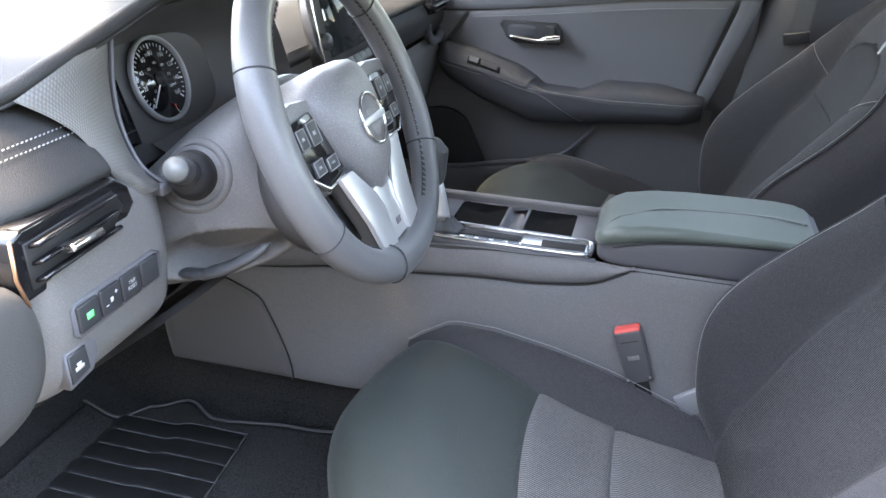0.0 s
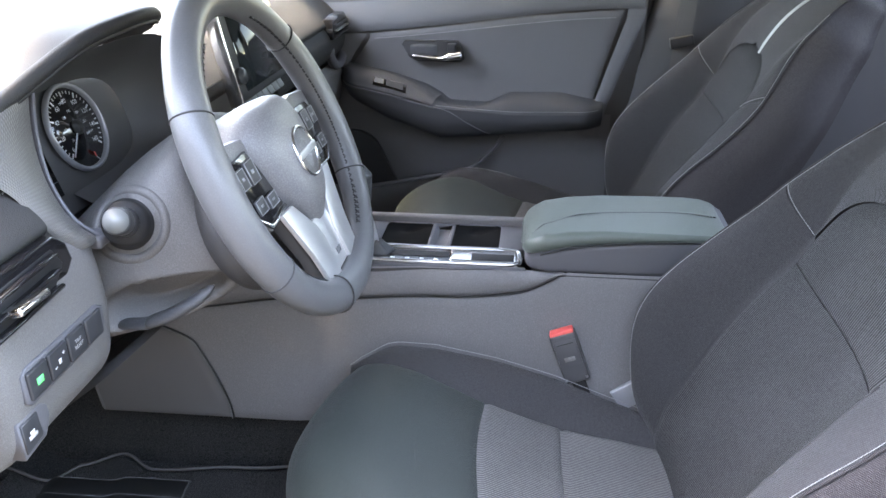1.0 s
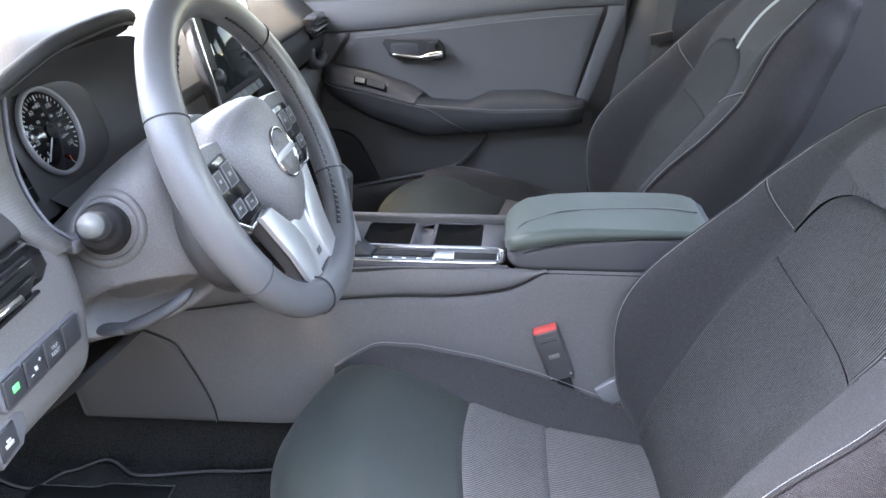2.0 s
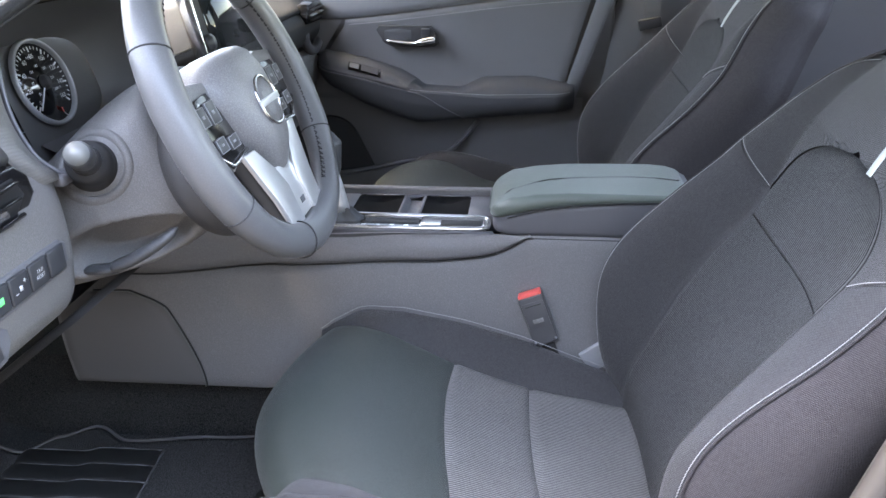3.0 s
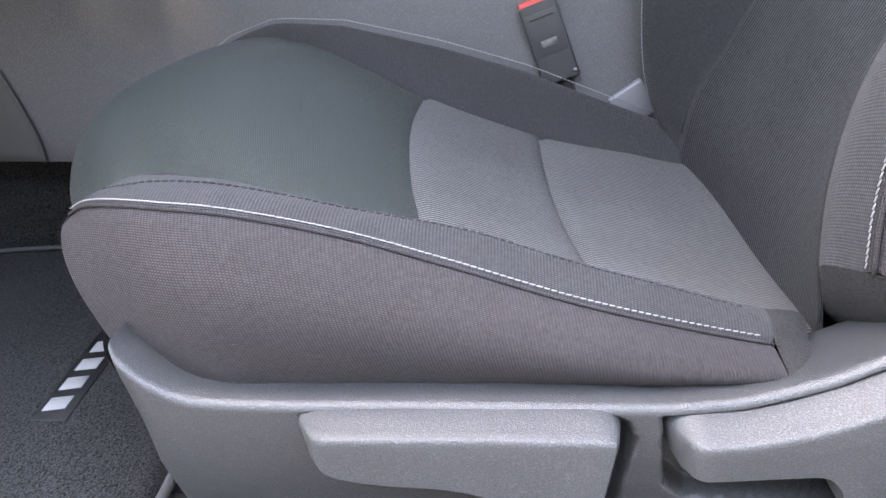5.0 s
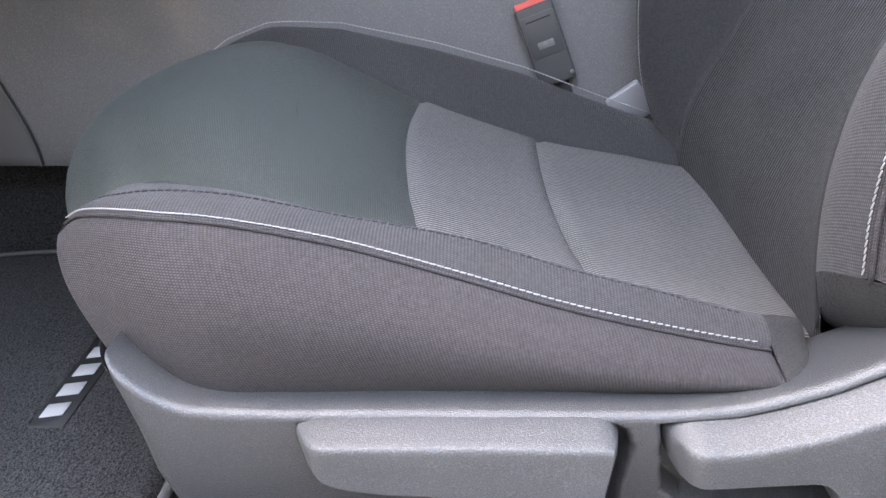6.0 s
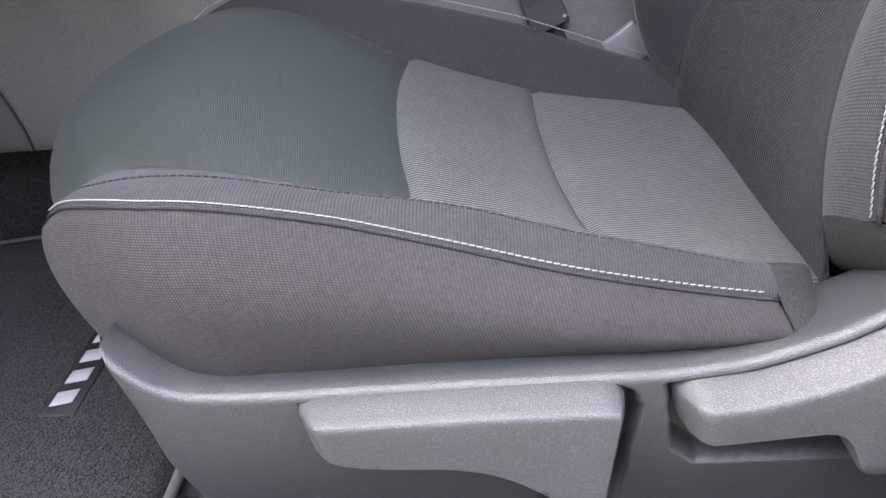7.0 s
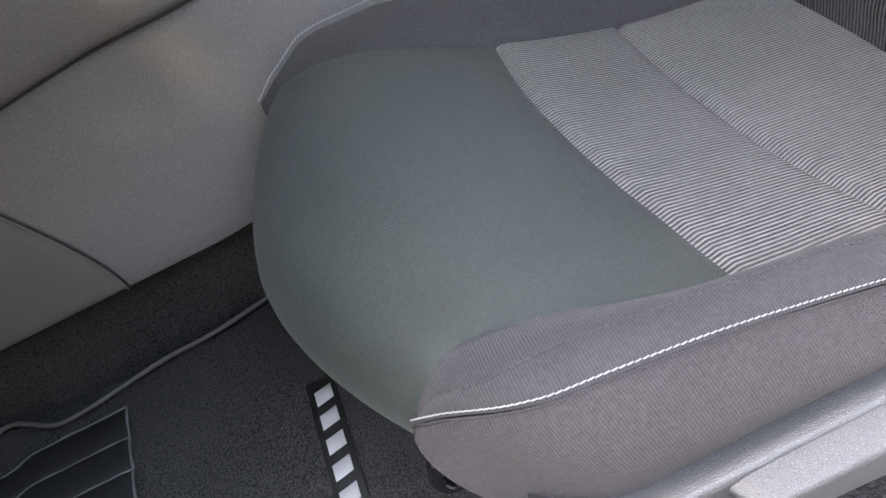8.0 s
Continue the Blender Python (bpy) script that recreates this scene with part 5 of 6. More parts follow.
part("fuel_arc", tube([on_cluster(GC[0] + 0.022 + 0.011 * math.cos(k), GC[1] - 0.040 + 0.011 * math.sin(k), 0.0016) for k in np.linspace(radians(190), radians(345), 14)], 0.0006, 5), DIAL_WHITE, dial)
part("fuel_low", tube([on_cluster(GC[0] + 0.022 + 0.011 * math.cos(k), GC[1] - 0.040 + 0.011 * math.sin(k), 0.0017) for k in np.linspace(radians(165), radians(200), 5)], 0.0008, 5), RED, dial, "red low fuel mark")
part("display", cl_box(-0.135, -0.058, -0.062, 0.050, -0.006, -0.002, 0.001), GLOSS, cluster, "dark information display")
part("display_line", cl_box(-0.125, -0.060, 0.022, 0.0228, -0.002, -0.0015), DIAL_RING, cluster)
part("display_line", cl_box(-0.125, -0.060, -0.044, -0.0432, -0.002, -0.0015), DISPLAY_BLUE, cluster)

# textured trim band beside the cluster
BAND_L = spline([(-0.360, -0.705, 1.074), (-0.343, -0.678, 1.051), (-0.331, -0.660, 1.028), (-0.318, -0.646, 0.990), (-0.311, -0.622, 0.952)], 24)
BAND_R = spline([(-0.359, -0.562, 1.112), (-0.362, -0.568, 1.060), (-0.352, -0.578, 1.015), (-0.328, -0.588, 0.978), (-0.305, -0.582, 0.955)], 24)
band = part("trim_band", panel(lambda u, v: BAND_L[int(round(u * 23))] * (1 - v) + BAND_R[int(round(u * 23))] * v + np.array((0.010, -0.006, 0.004)) * math.sin(math.pi * v), 24, 16, curl=0.002, edge=0.005, flip=False), CARBON, dash, "grey carbon-look trim band")
part("band_edge", tube(BAND_R + np.array((0.001, 0.002, 0)), 0.0022, 6, up=(0, 1, 0)), ARM_BASE, dash)
part("band_side", panel(lambda u, v: BAND_R[int(round(u * 23))] + np.array((-0.07, 0.012, -0.004)) * v, 24, 4, curl=0), HOOD_IN, dash)
part("band_foot", box((-0.335, -0.592, 0.944), (-0.300, -0.560, 0.957), 0.004), ARM_BASE, dash)

# lower driver's panel
def knee(y, n=30):
    r = 0.035 * max(0.0, (y + 0.615) / 0.05) ** 2 + 0.05 * max(0.0, (-0.76 - y) / 0.05) ** 2
    return [(x - r, y, z) for x, z in spline([(-0.335, 0.992), (-0.312, 0.972), (-0.302, 0.940), (-0.298, 0.890), (-0.301, 0.852), (-0.307, 0.822), (-0.326, 0.798), (-0.36, 0.785), (-0.43, 0.778), (-0.60, 0.76)], n)]


part("knee_panel", grid([knee(y) for y in np.linspace(-0.81, -0.560, 40)], flip=True), COLUMN, dash, "dark grey grained lower panel")
part("knee_side", panel(lambda u, v: np.array(knee(-0.560)[int(round(u * 29))]) + np.array((-0.12, 0.01, 0)) * v, 30, 4, curl=0), SOFT_PLASTIC, dash)
def skirt_at(u, v):
    """Closed lower cover, sloping down from under the column into the footwell."""
    x = -0.228 - 0.36 * u
    y0 = ease(u, (0, 0.45, 1), (-0.36, -0.545, -0.565))
    return (x, y0 + (-0.18 - y0) * v, 0.850 + 0.77 * (x + 0.228) + 0.012 * (1 - v) - 0.008 * math.sin(math.pi * v))


part("column_skirt", panel(skirt_at, 24, 40, curl=0.012, edge=0.02, flip=True, sides=(1, 0, 1, 1)), UNDER, dash, "dark lower cover under the column")
part("skirt_rib", tube([np.array(skirt_at(u, 0.63)) + (0, 0, -0.001) for u in np.linspace(0.12, 0.9, 14)], 0.0018, 6), UNDER, dash)
for k in range(5):
    part("skirt_slot", tube([np.array(skirt_at(0.215 + 0.075 * f, 0.86 + 0.022 * k)) + (0, 0, -0.003) for f in (0, 0.5, 1)], 0.0022, 6), BLACK, dash, "dark slot of a small grille")
part("skirt_slot_frame", tube([np.array(skirt_at(u, v)) + (0, 0, -0.003) for u, v in ((0.205, 0.84), (0.205, 0.968), (0.30, 0.968), (0.30, 0.84))], 0.002, 6, True), STACK, dash)
part("dash_core", box((-0.95, -0.78, 0.80), (-0.48, 0.73, 1.04), 0.01), BLACK, dash)
part("underside", box((-0.80, -0.76, 0.72), (-0.42, -0.20, 0.80), 0.01), UNDER, dash)
part("end_cap", grid([[(-0.290 - 0.012 * f ** 6 - dx, -0.872 + 0.085 * f * math.copysign(abs(math.cos(k)) ** 0.8, math.cos(k)), 0.886 + 0.074 * f * math.copysign(abs(math.sin(k)) ** 0.8, math.sin(k))) for k in np.linspace(0, 2 * math.pi, 48, endpoint=False)] for f, dx in ((0.02, 0), (0.4, 0), (0.7, 0), (0.88, 0), (0.96, 0.002), (1.0, 0.01), (1.0, 0.10))], closed=True, flip=True), END_CAP, dash, "smooth grey end cap of the dashboard")

# air vent at the driver's door
vent = part("air_vent", slab([(-0.800, 0.981), (-0.785, 0.988), (-0.660, 0.990), (-0.642, 0.976), (-0.636, 0.956), (-0.655, 0.938), (-0.675, 0.926), (-0.795, 0.922), (-0.804, 0.945)], -0.345, -0.303, "X", 0.003), GLOSS, dash, "piano black air vent")
part("vent_mouth", slab([(-0.788, 0.975), (-0.668, 0.980), (-0.655, 0.960), (-0.682, 0.935), (-0.788, 0.930)], -0.320, -0.3015, "X", 0.001), BLACK, vent)
for k in range(3):
    part("fin", turned(box((-0.010, -0.056, -0.0022), (0.012, 0.056, 0.0022), 0.0015, 1), pose(-0.302, -0.728, 0.940 + 0.0165 * k, 0, -20, 0) @ pose(0, 0, 0, 2, 0, 0)), GLOSS, vent)
part("vent_tab", turned(box((-0.006, -0.022, -0.004), (0.016, 0.022, 0.004), 0.003), pose(-0.294, -0.735, 0.957, 0, -15, 0)), CHROME, vent, "bright vent slider")
part("vent_trim", tube([(-0.300, -0.803, 0.985), (-0.299, -0.806, 0.95), (-0.300, -0.798, 0.920)], 0.0018, 6, up=(0, 1, 0)), COPPER, vent, "thin copper trim line")

# switches
bank = part("switch_bank", slab([(-0.757, 0.893), (-0.750, 0.8985), (-0.628, 0.8985), (-0.617, 0.892), (-0.617, 0.872), (-0.626, 0.863), (-0.752, 0.860), (-0.758, 0.866)], -0.302, -0.2955, "X", 0.002), ARM_BASE, dash, "grey switch bank")
for k in range(4):
    y = -0.738 + 0.0325 * k
    sw = part("switch", box((-0.300, y - 0.0150, 0.8655), (-0.2925, y + 0.0150, 0.8945), 0.002), SWITCH, bank)
    if k == 0:
        part("lamp", box((-0.2927, y - 0.0048, 0.8765), (-0.2919, y + 0.0048, 0.8835), 0.0003, 1), GREEN, sw, "lit green switch lamp")
    elif k == 1:
        part("mark", joined(box((-0.2927, y - 0.0095, 0.8755), (-0.2921, y - 0.0055, 0.8765), 0), box((-0.2927, y - 0.0022, 0.877), (-0.2921, y + 0.0022, 0.882), 0), box((-0.2927, y + 0.0055, 0.8845), (-0.2921, y + 0.0095, 0.8855), 0), box((-0.2927, y + 0.007, 0.883), (-0.2921, y + 0.008, 0.887), 0)), DIAL_WHITE, sw)
    elif k == 2:
        for text, z in (("TRIP", 0.8835), ("RESET", 0.8775)):
            words(text, 0.0056, Matrix(((0, 0, 1, -0.2920), (1, 0, 0, y), (0, 1, 0, z), (0, 0, 0, 1))), DIAL_WHITE, sw, "lettering")
release = part("bonnet_release", slab([(-0.772, 0.852), (-0.738, 0.853), (-0.728, 0.846), (-0.727, 0.832), (-0.738, 0.816), (-0.772, 0.812)], -0.318, -0.3005, "X", 0.002), ARM_BASE, dash, "grey pocket of the bonnet release")
part("release_key", slab([(-0.770, 0.849), (-0.746, 0.849), (-0.744, 0.822), (-0.770, 0.818)], -0.304, -0.2985, "X", 0.001), SWITCH, release, "dark release key")
part("release_mark", joined(box((-0.2986, -0.764, 0.829), (-0.2979, -0.752, 0.833), 0), box((-0.2986, -0.761, 0.833), (-0.2979, -0.755, 0.837), 0)), DIAL_WHITE, release)

# centre stack with screen
stack = part("centre_panel", panel(lambda u, v: (-0.368 + 0.035 * (1 - v) ** 2, -0.145 + 0.29 * u, 0.86 + 0.15 * v), 14, 14, curl=0.006, edge=0.012, flip=True), STACK, dash, "grey climate panel below the screen")
part("centre_pocket", box((-0.48, -0.145, 0.70), (-0.40, 0.145, 0.87), 0.01), BLACK, dash, "dark storage pocket under the climate panel")
part("lower_dash", box((-0.50, -0.56, 0.80), (-0.44, -0.145, 0.93), 0.01), UNDER, dash)
screen = part("screen", turned(box((-0.012, -0.125, -0.075), (0.012, 0.125, 0.075), 0.004), pose(-0.335, 0.005, 1.055, 0, -12, 0)), BLACK, dash, "black touch screen with bright edge")
part("glass", turned(box((0.012, -0.098, -0.062), (0.0135, 0.112, 0.066), 0.0005, 1), pose(-0.335, 0.005, 1.055, 0, -12, 0)), SCREEN, screen, "dark reflecting screen glass")
part("edge", turned(box((-0.010, -0.131, -0.078), (0.014, -0.124, 0.078), 0.002), pose(-0.335, 0.005, 1.055, 0, -12, 0)), CHROME, screen, "bright chrome edge")
part("knob", joined(disc((-0.327, -0.108, 1.022), (0.97, 0, 0.2), 0.0155, 0.010, 0.002), disc((-0.319, -0.108, 1.0236), (0.97, 0, 0.2), 0.0135, 0.014, 0.003)), STALK, screen, "dark ringed volume knob")
part("knob", disc((-0.327, 0.112, 1.022), (0.97, 0, 0.2), 0.015, 0.022, 0.003), STALK, screen)
for k in range(8):
    part("key", turned(box((-0.006, -0.0125, -0.010), (0.008, 0.0125, 0.010), 0.002), pose(-0.325, -0.095 + 0.027 * k, 0.968, 0, -30, 0)), STACK, stack, "grey button")
for q in (-1, 1):
    part("dial", disc((-0.335, 0.005 + 0.085 * q, 0.905), (0.96, 0, 0.3), 0.026, 0.022, 0.004), CHROME, stack, "chrome ringed climate dial")
    part("dial_face", disc((-0.3135, 0.005 + 0.085 * q, 0.9115), (0.96, 0, 0.3), 0.020, 0.003, 0.001), GLOSS, stack)

# passenger's side
part("passenger_pad", grid([[(x - 0.045, y, z) for x, z in spline([(-0.318, 0.992), (-0.300, 0.965), (-0.302, 0.93), (-0.325, 0.905), (-0.36, 0.89)], 16)] for y in np.linspace(0.16, 0.755, 24)], flip=True), DASH_TOP, dash)
part("glovebox", grid([[(x - 0.04, y, z) for x, z in spline([(-0.33, 0.895), (-0.315, 0.87), (-0.33, 0.78), (-0.38, 0.68), (-0.50, 0.64)], 16)] for y in np.linspace(0.15, 0.745, 24)], flip=True), SOFT_PLASTIC, dash, "dark grey glovebox")
vent2 = part("air_vent", slab([(0.575, 0.965), (0.585, 1.008), (0.70, 1.015), (0.735, 0.995), (0.72, 0.960)], -0.40, -0.338, "X", 0.003), GLOSS, dash, "piano black air vent")
for k in range(3):
    part("fin", box((-0.342, 0.600, 0.970 + 0.012 * k), (-0.330, 0.715, 0.973 + 0.012 * k), 0.001, 1), SILVER if k == 1 else BLACK, vent2)
part("vent_ring", tube([(-0.352, 0.665 + 0.075 * math.cos(k), 0.94 + 0.05 * math.sin(k)) for k in np.linspace(math.pi, 2 * math.pi, 20)], 0.012, 8, up=(1, 0, 0)), ARM_BASE, dash)


# ---- steering wheel and column ----
wheel = thing("steering_wheel", (-0.2, -0.405, 0.9), "black leather steering wheel with silver lower spoke and stitching", "steering wheel")
W_C, W_T = np.array((-0.150, -0.405, 1.001)), radians(23)
W_UP, W_N = np.array((-math.sin(W_T), 0, math.cos(W_T))), np.array((math.cos(W_T), 0, math.sin(W_T)))
W_R, RIM = 0.193, 0.0218
M_W = Matrix(((0, W_UP[0], W_N[0], W_C[0]), (1, 0, 0, W_C[1]), (0, W_UP[2], W_N[2], W_C[2]), (0, 0, 0, 1)))


def on_wheel(a, b, c=0.0):
    """a to the passenger's side, b up in the wheel's plane, c towards the driver."""
    return W_C + np.array((0, a, 0)) + W_UP * b + W_N * c


def rim_at(k, out=0.0, c=0.0):
    """The rim's line, flattened at the bottom; k runs clockwise from the top."""
    r = W_R + out
    a, b = r * math.sin(k), r * math.cos(k)
    if b < -0.115:
        q = (-b - 0.115)
        b = -0.115 - q * 0.92
        a *= 1 + 0.3 * q
    return on_wheel(a, b, c)


ks = np.linspace(0, 2 * math.pi, 145)[:-1]
rim = part("rim", tube([rim_at(k) for k in ks], [RIM * (1 + 0.10 * ease(abs(math.sin(k)), (0.7, 0.95), (0, 1))) for k in ks], 18, True, flat=0.88, up=tuple(W_N)), WHEEL_LEATHER, wheel, "smooth black leather rim")
for k in (52, 118, 242, 298, 198):
    kr = radians(k)
    t = rim_at(kr + 0.01) - rim_at(kr - 0.01)
    t /= np.linalg.norm(t)
    o = rim_at(kr, 1.0) - rim_at(kr)
    o = o - t * np.dot(o, t)
    o /= np.linalg.norm(o)
    part("seam", tube([rim_at(kr) + (RIM * 1.075) * (math.cos(q) * o + 0.89 * math.sin(q) * W_N) for q in np.linspace(0, 2 * math.pi, 25)[:-1]], 0.0011, 5, True, up=tuple(t)), SEAM, rim, "sewn seam round the rim")
for a0, a1 in ((52, 118), (242, 298), (24, 52), (298, 332), (118, 150), (210, 242)):
    pts = [rim_at(radians(k), -RIM * 0.93, RIM * 0.36) for k in np.linspace(a0, a1, 60)]
    part("stitching", joined(stitches(pts, 0.0075, 0.0010, 0.0017, lift=(0, 0, 0), skew=0.5), stitches(pts, 0.0075, 0.0010, 0.0017, lift=(0, 0, 0), skew=-0.45)), SEAM, rim, "dark cross stitching")

# hub pad with its badge
def hub_at(k, f, c):
    """The pad: broad at the top, narrow below, its shoulders falling back towards the rim."""
    s, co = math.sin(k), math.cos(k)
    b = -0.014 + (0.080 if co > 0 else 0.088) * math.copysign(abs(co) ** 0.8, co)
    half = float(np.interp(b, (-0.102, -0.085, -0.04, 0.01, 0.04, 0.066), (0.016, 0.034, 0.060, 0.084, 0.092, 0.088)))
    a = half * math.copysign(abs(s) ** 0.6, s) * f
    b = -0.014 + (b + 0.014) * f
    return on_wheel(a, b, c - 0.020 * (max(0.0, abs(a) - 0.02) / 0.070) ** 1.8 - 0.012 * max(0.0, -(b + 0.05) / 0.05) ** 1.5)


pad_rows = []
for f, c in ((0.98, -0.070), (1.03, -0.035), (1.03, -0.010), (0.99, 0.005), (0.90, 0.014), (0.70, 0.020), (0.4, 0.023), (0.02, 0.024)):
    pad_rows.append([hub_at(k, f, c) for k in np.linspace(0, 2 * math.pi, 96, endpoint=False)])
hub = part("hub_pad", grid(pad_rows, closed=True, caps=True, flip=False), HUB, wheel, "grained dark grey hub pad")
for q in (-1, 1):
    part("pad_gap", tube([hub_at(q * k, 1.035, -0.012) for k in np.linspace(1.2, 3.05, 50)], 0.0026, 6), BLACK, hub, "dark gap along the pad's edge")
badge = part("badge", tube([on_wheel(0.031 * math.sin(k), -0.010 + 0.031 * math.cos(k), 0.0235) for k in np.linspace(0, 2 * math.pi, 48, endpoint=False)], 0.0024, 8, True, up=tuple(W_N)), CHROME, hub, "plain chrome ring with a crossbar")
part("badge_face", disc(on_wheel(0.0, -0.010, 0.0215), W_N, 0.0295, 0.002, 0.0005), HUB, badge)
part("crossbar", turned(box((-0.034, -0.0145, 0.0235), (0.034, -0.0055, 0.0265), 0.0015), M_W), SILVER, badge)


def spoke(name, outline, c0, c1, mat, parent, bevel=0.003, label=""):
    return sharp(part(name, turned(slab(outline, c0, c1, "Z", bevel), M_W), mat, parent, label))


for q in (-1, 1):
    sp = spoke("side_spoke", [(q * a, b) for a, b in ((0.070, 0.044), (0.115, 0.050), (0.168, 0.044), (0.170, -0.022), (0.150, -0.042), (0.112, -0.062), (0.060, -0.050))], -0.036, -0.008, HUB, wheel, 0.008)
    pod = spoke("switch_pod", [(q * a, b) for a, b in ((0.094, 0.032), (0.140, 0.030), (0.156, 0.012), (0.150, -0.022), (0.122, -0.050), (0.068, -0.044), (0.082, 0.004))], -0.010, -0.003, GLOSS, sp, 0.002, "piano black switch pod")
    for a, b, w, h in ((0.108, 0.010, 0.012, 0.014), (0.136, 0.010, 0.010, 0.012), (0.094, -0.030, 0.013, 0.008), (0.126, -0.026, 0.012, 0.009)):
        part("button", turned(box((q * a - w, b - h, -0.004), (q * a + w, b + h, 0.0005), 0.002), M_W), SWITCH, pod)
        part("button_edge", tube([on_wheel(q * a + w * x, b + h * z, 0.0004) for x, z in ((-0.9, -0.9), (0.9, -0.9), (0.9, 0.9), (-0.9, 0.9))], 0.0007, 5, True, up=tuple(W_N)), DIAL_RING, pod, "thin silver button outline")
        part("button_mark", turned(box((q * a - w * 0.28, b - h * 0.16, 0.0004), (q * a + w * 0.28, b + h * 0.16, 0.0009), 0), M_W), DIAL_RING, pod)
    part("pod_edge", tube([on_wheel(q * a, b, -0.003) for a, b in ((0.068, -0.047), (0.096, -0.052), (0.122, -0.053), (0.152, -0.028))], 0.0028, 6, up=tuple(W_N)), CHROME, sp, "bright lower edge of the switch pod")
    spoke("lower_spoke", [(q * a, b) for a, b in ((0.064, -0.052), (0.100, -0.050), (0.074, -0.118), (0.066, -0.158), (0.024, -0.166), (0.020, -0.115), (0.030, -0.092))], -0.004, 0.004, SILVER, wheel, 0.0035, "satin silver lower spoke leg")
    spoke("spoke_base", [(q * a, b) for a, b in ((0.062, -0.054), (0.096, -0.054), (0.070, -0.118), (0.062, -0.154), (0.026, -0.162), (0.022, -0.115))], -0.022, -0.003, STALK, wheel, 0.004, "dark plastic back of the spoke")
spoke("spoke_bridge", [(-0.028, -0.088), (0.028, -0.088), (0.023, -0.163), (-0.023, -0.163)], -0.018, 0.0005, SILVER, wheel, 0.003, "satin silver spoke bridge")
spoke("spoke_slot", [(-0.004, -0.140), (0.012, -0.140), (0.010, -0.148), (-0.004, -0.148)], 0.000, 0.0015, ARM_BASE, wheel, 0.0005)
part("rear_cover", grid([[on_wheel((0.138 - i) * math.sin(k), -0.055 + (0.100 - i) * math.cos(k), c) for k in np.linspace(0, 2 * math.pi, 48, endpoint=False)] for c, i in ((-0.030, 0.05), (-0.036, 0.016), (-0.046, 0.004), (-0.066, 0.0), (-0.082, 0.004), (-0.086, 0.02))], closed=True, flip=True), UNDER, wheel, "grained dark cover behind the hub")

column = thing("steering_column", (-0.3, -0.405, 0.85), "dark grey steering column cover with two stalks", "steering column")


def column_ring(t, half, b0, b1, n=72):
    ring = []
    for k in np.linspace(0, 2 * math.pi, n, endpoint=False):
        s, c = math.sin(k), math.cos(k)
        a = half * math.copysign(abs(s) ** 0.62, s)
        ring.append(on_wheel(a, (b0 + b1) / 2 + (b1 - b0) / 2 * math.copysign(abs(c) ** 0.62, c), -t))
    return ring


shroud = np.array([(0.080, 0.092, -0.104, 0.062), (0.084, 0.108, -0.114, 0.072), (0.098, 0.120, -0.121, 0.075), (0.115, 0.130, -0.127, 0.073), (0.14, 0.140, -0.132, 0.068), (0.17, 0.147, -0.134, 0.060), (0.20, 0.150, -0.133, 0.050), (0.23, 0.152, -0.130, 0.040), (0.27, 0.153, -0.124, 0.026), (0.32, 0.153, -0.115, 0.010)])
shroud_rows = []
for t in np.concatenate([[0.080, 0.082, 0.084, 0.090], np.linspace(0.098, 0.32, 90)]):
    row = []
    for p in column_ring(t, *[float(np.interp(t, shroud[:, 0], shroud[:, k])) for k in (1, 2, 3)], n=200):
        if p[1] < -0.42:
            a, b = p[0] + 0.276, p[2] - 0.850
            r = math.hypot((a * 0.966 + b * 0.259) / 0.082, (b * 0.966 - a * 0.259) / 0.034)
            f = ease(r, (0.62, 1.08), (1, 0))
            p = p + np.array((-0.004, 0.050, 0.014)) * f
        row.append(p)
    shroud_rows.append(row)
cover = part("shroud", grid(shroud_rows, closed=True, caps=True, flip=True), COLUMN, column, "grained dark grey column cover with a lever recess")
SB = np.array((-0.290, -0.548, 0.957))
SD = np.array((0.36, -0.84, 0.40))
SD = SD / np.linalg.norm(SD)
S1 = np.cross(SD, (0, 0, 1))
S1 = S1 / np.linalg.norm(S1)
S2 = np.cross(S1, SD)
cover_tree = BVHTree.FromPolygons([v.co + origin(column) for v in cover.data.vertices], [tuple(f.vertices) for f in cover.data.polygons])


def on_cover(r, k):
    """Where a line along the stalk, r off its axis, meets the column cover."""
    p = SB + SD * 0.08 + r * (math.cos(k) * S1 + math.sin(k) * S2)
    hit = cover_tree.ray_cast(Vector(p), Vector(-SD))[0]
    return SB + r * (math.cos(k) * S1 + math.sin(k) * S2) if hit is None else np.array(hit)


part("stalk_collar", grid([[on_cover(r, k) + SD * d for k in np.linspace(0, 2 * math.pi, 48, endpoint=False)] for r, d in ((0.047, -0.003), (0.044, 0.0015), (0.041, 0.003), (0.038, 0.003), (0.035, 0.0015), (0.033, -0.003))], closed=True, flip=True), COLUMN, column, "raised round stalk collar")
part("stalk_boot", disc(SB + SD * -0.018, SD, 0.0305, 0.060, 0.005, 40, top=0.021), BLACK, column, "black cone at the foot of the stalk")
stalk = part("signal_stalk", tube([SB + SD * d for d in (0.01, 0.03, 0.055, 0.059, 0.080, 0.088, 0.090)], [0.018, 0.0175, 0.0150, 0.0150, 0.0145, 0.0128, 0.006], 24, up=(0, 0, 1)), STALK, column, "dark grey signal stalk")
part("stalk_tip", disc(SB + SD * 0.0865, SD, 0.0125, 0.005, 0.002, 28), STACK, stalk, "pale grey stalk tip")
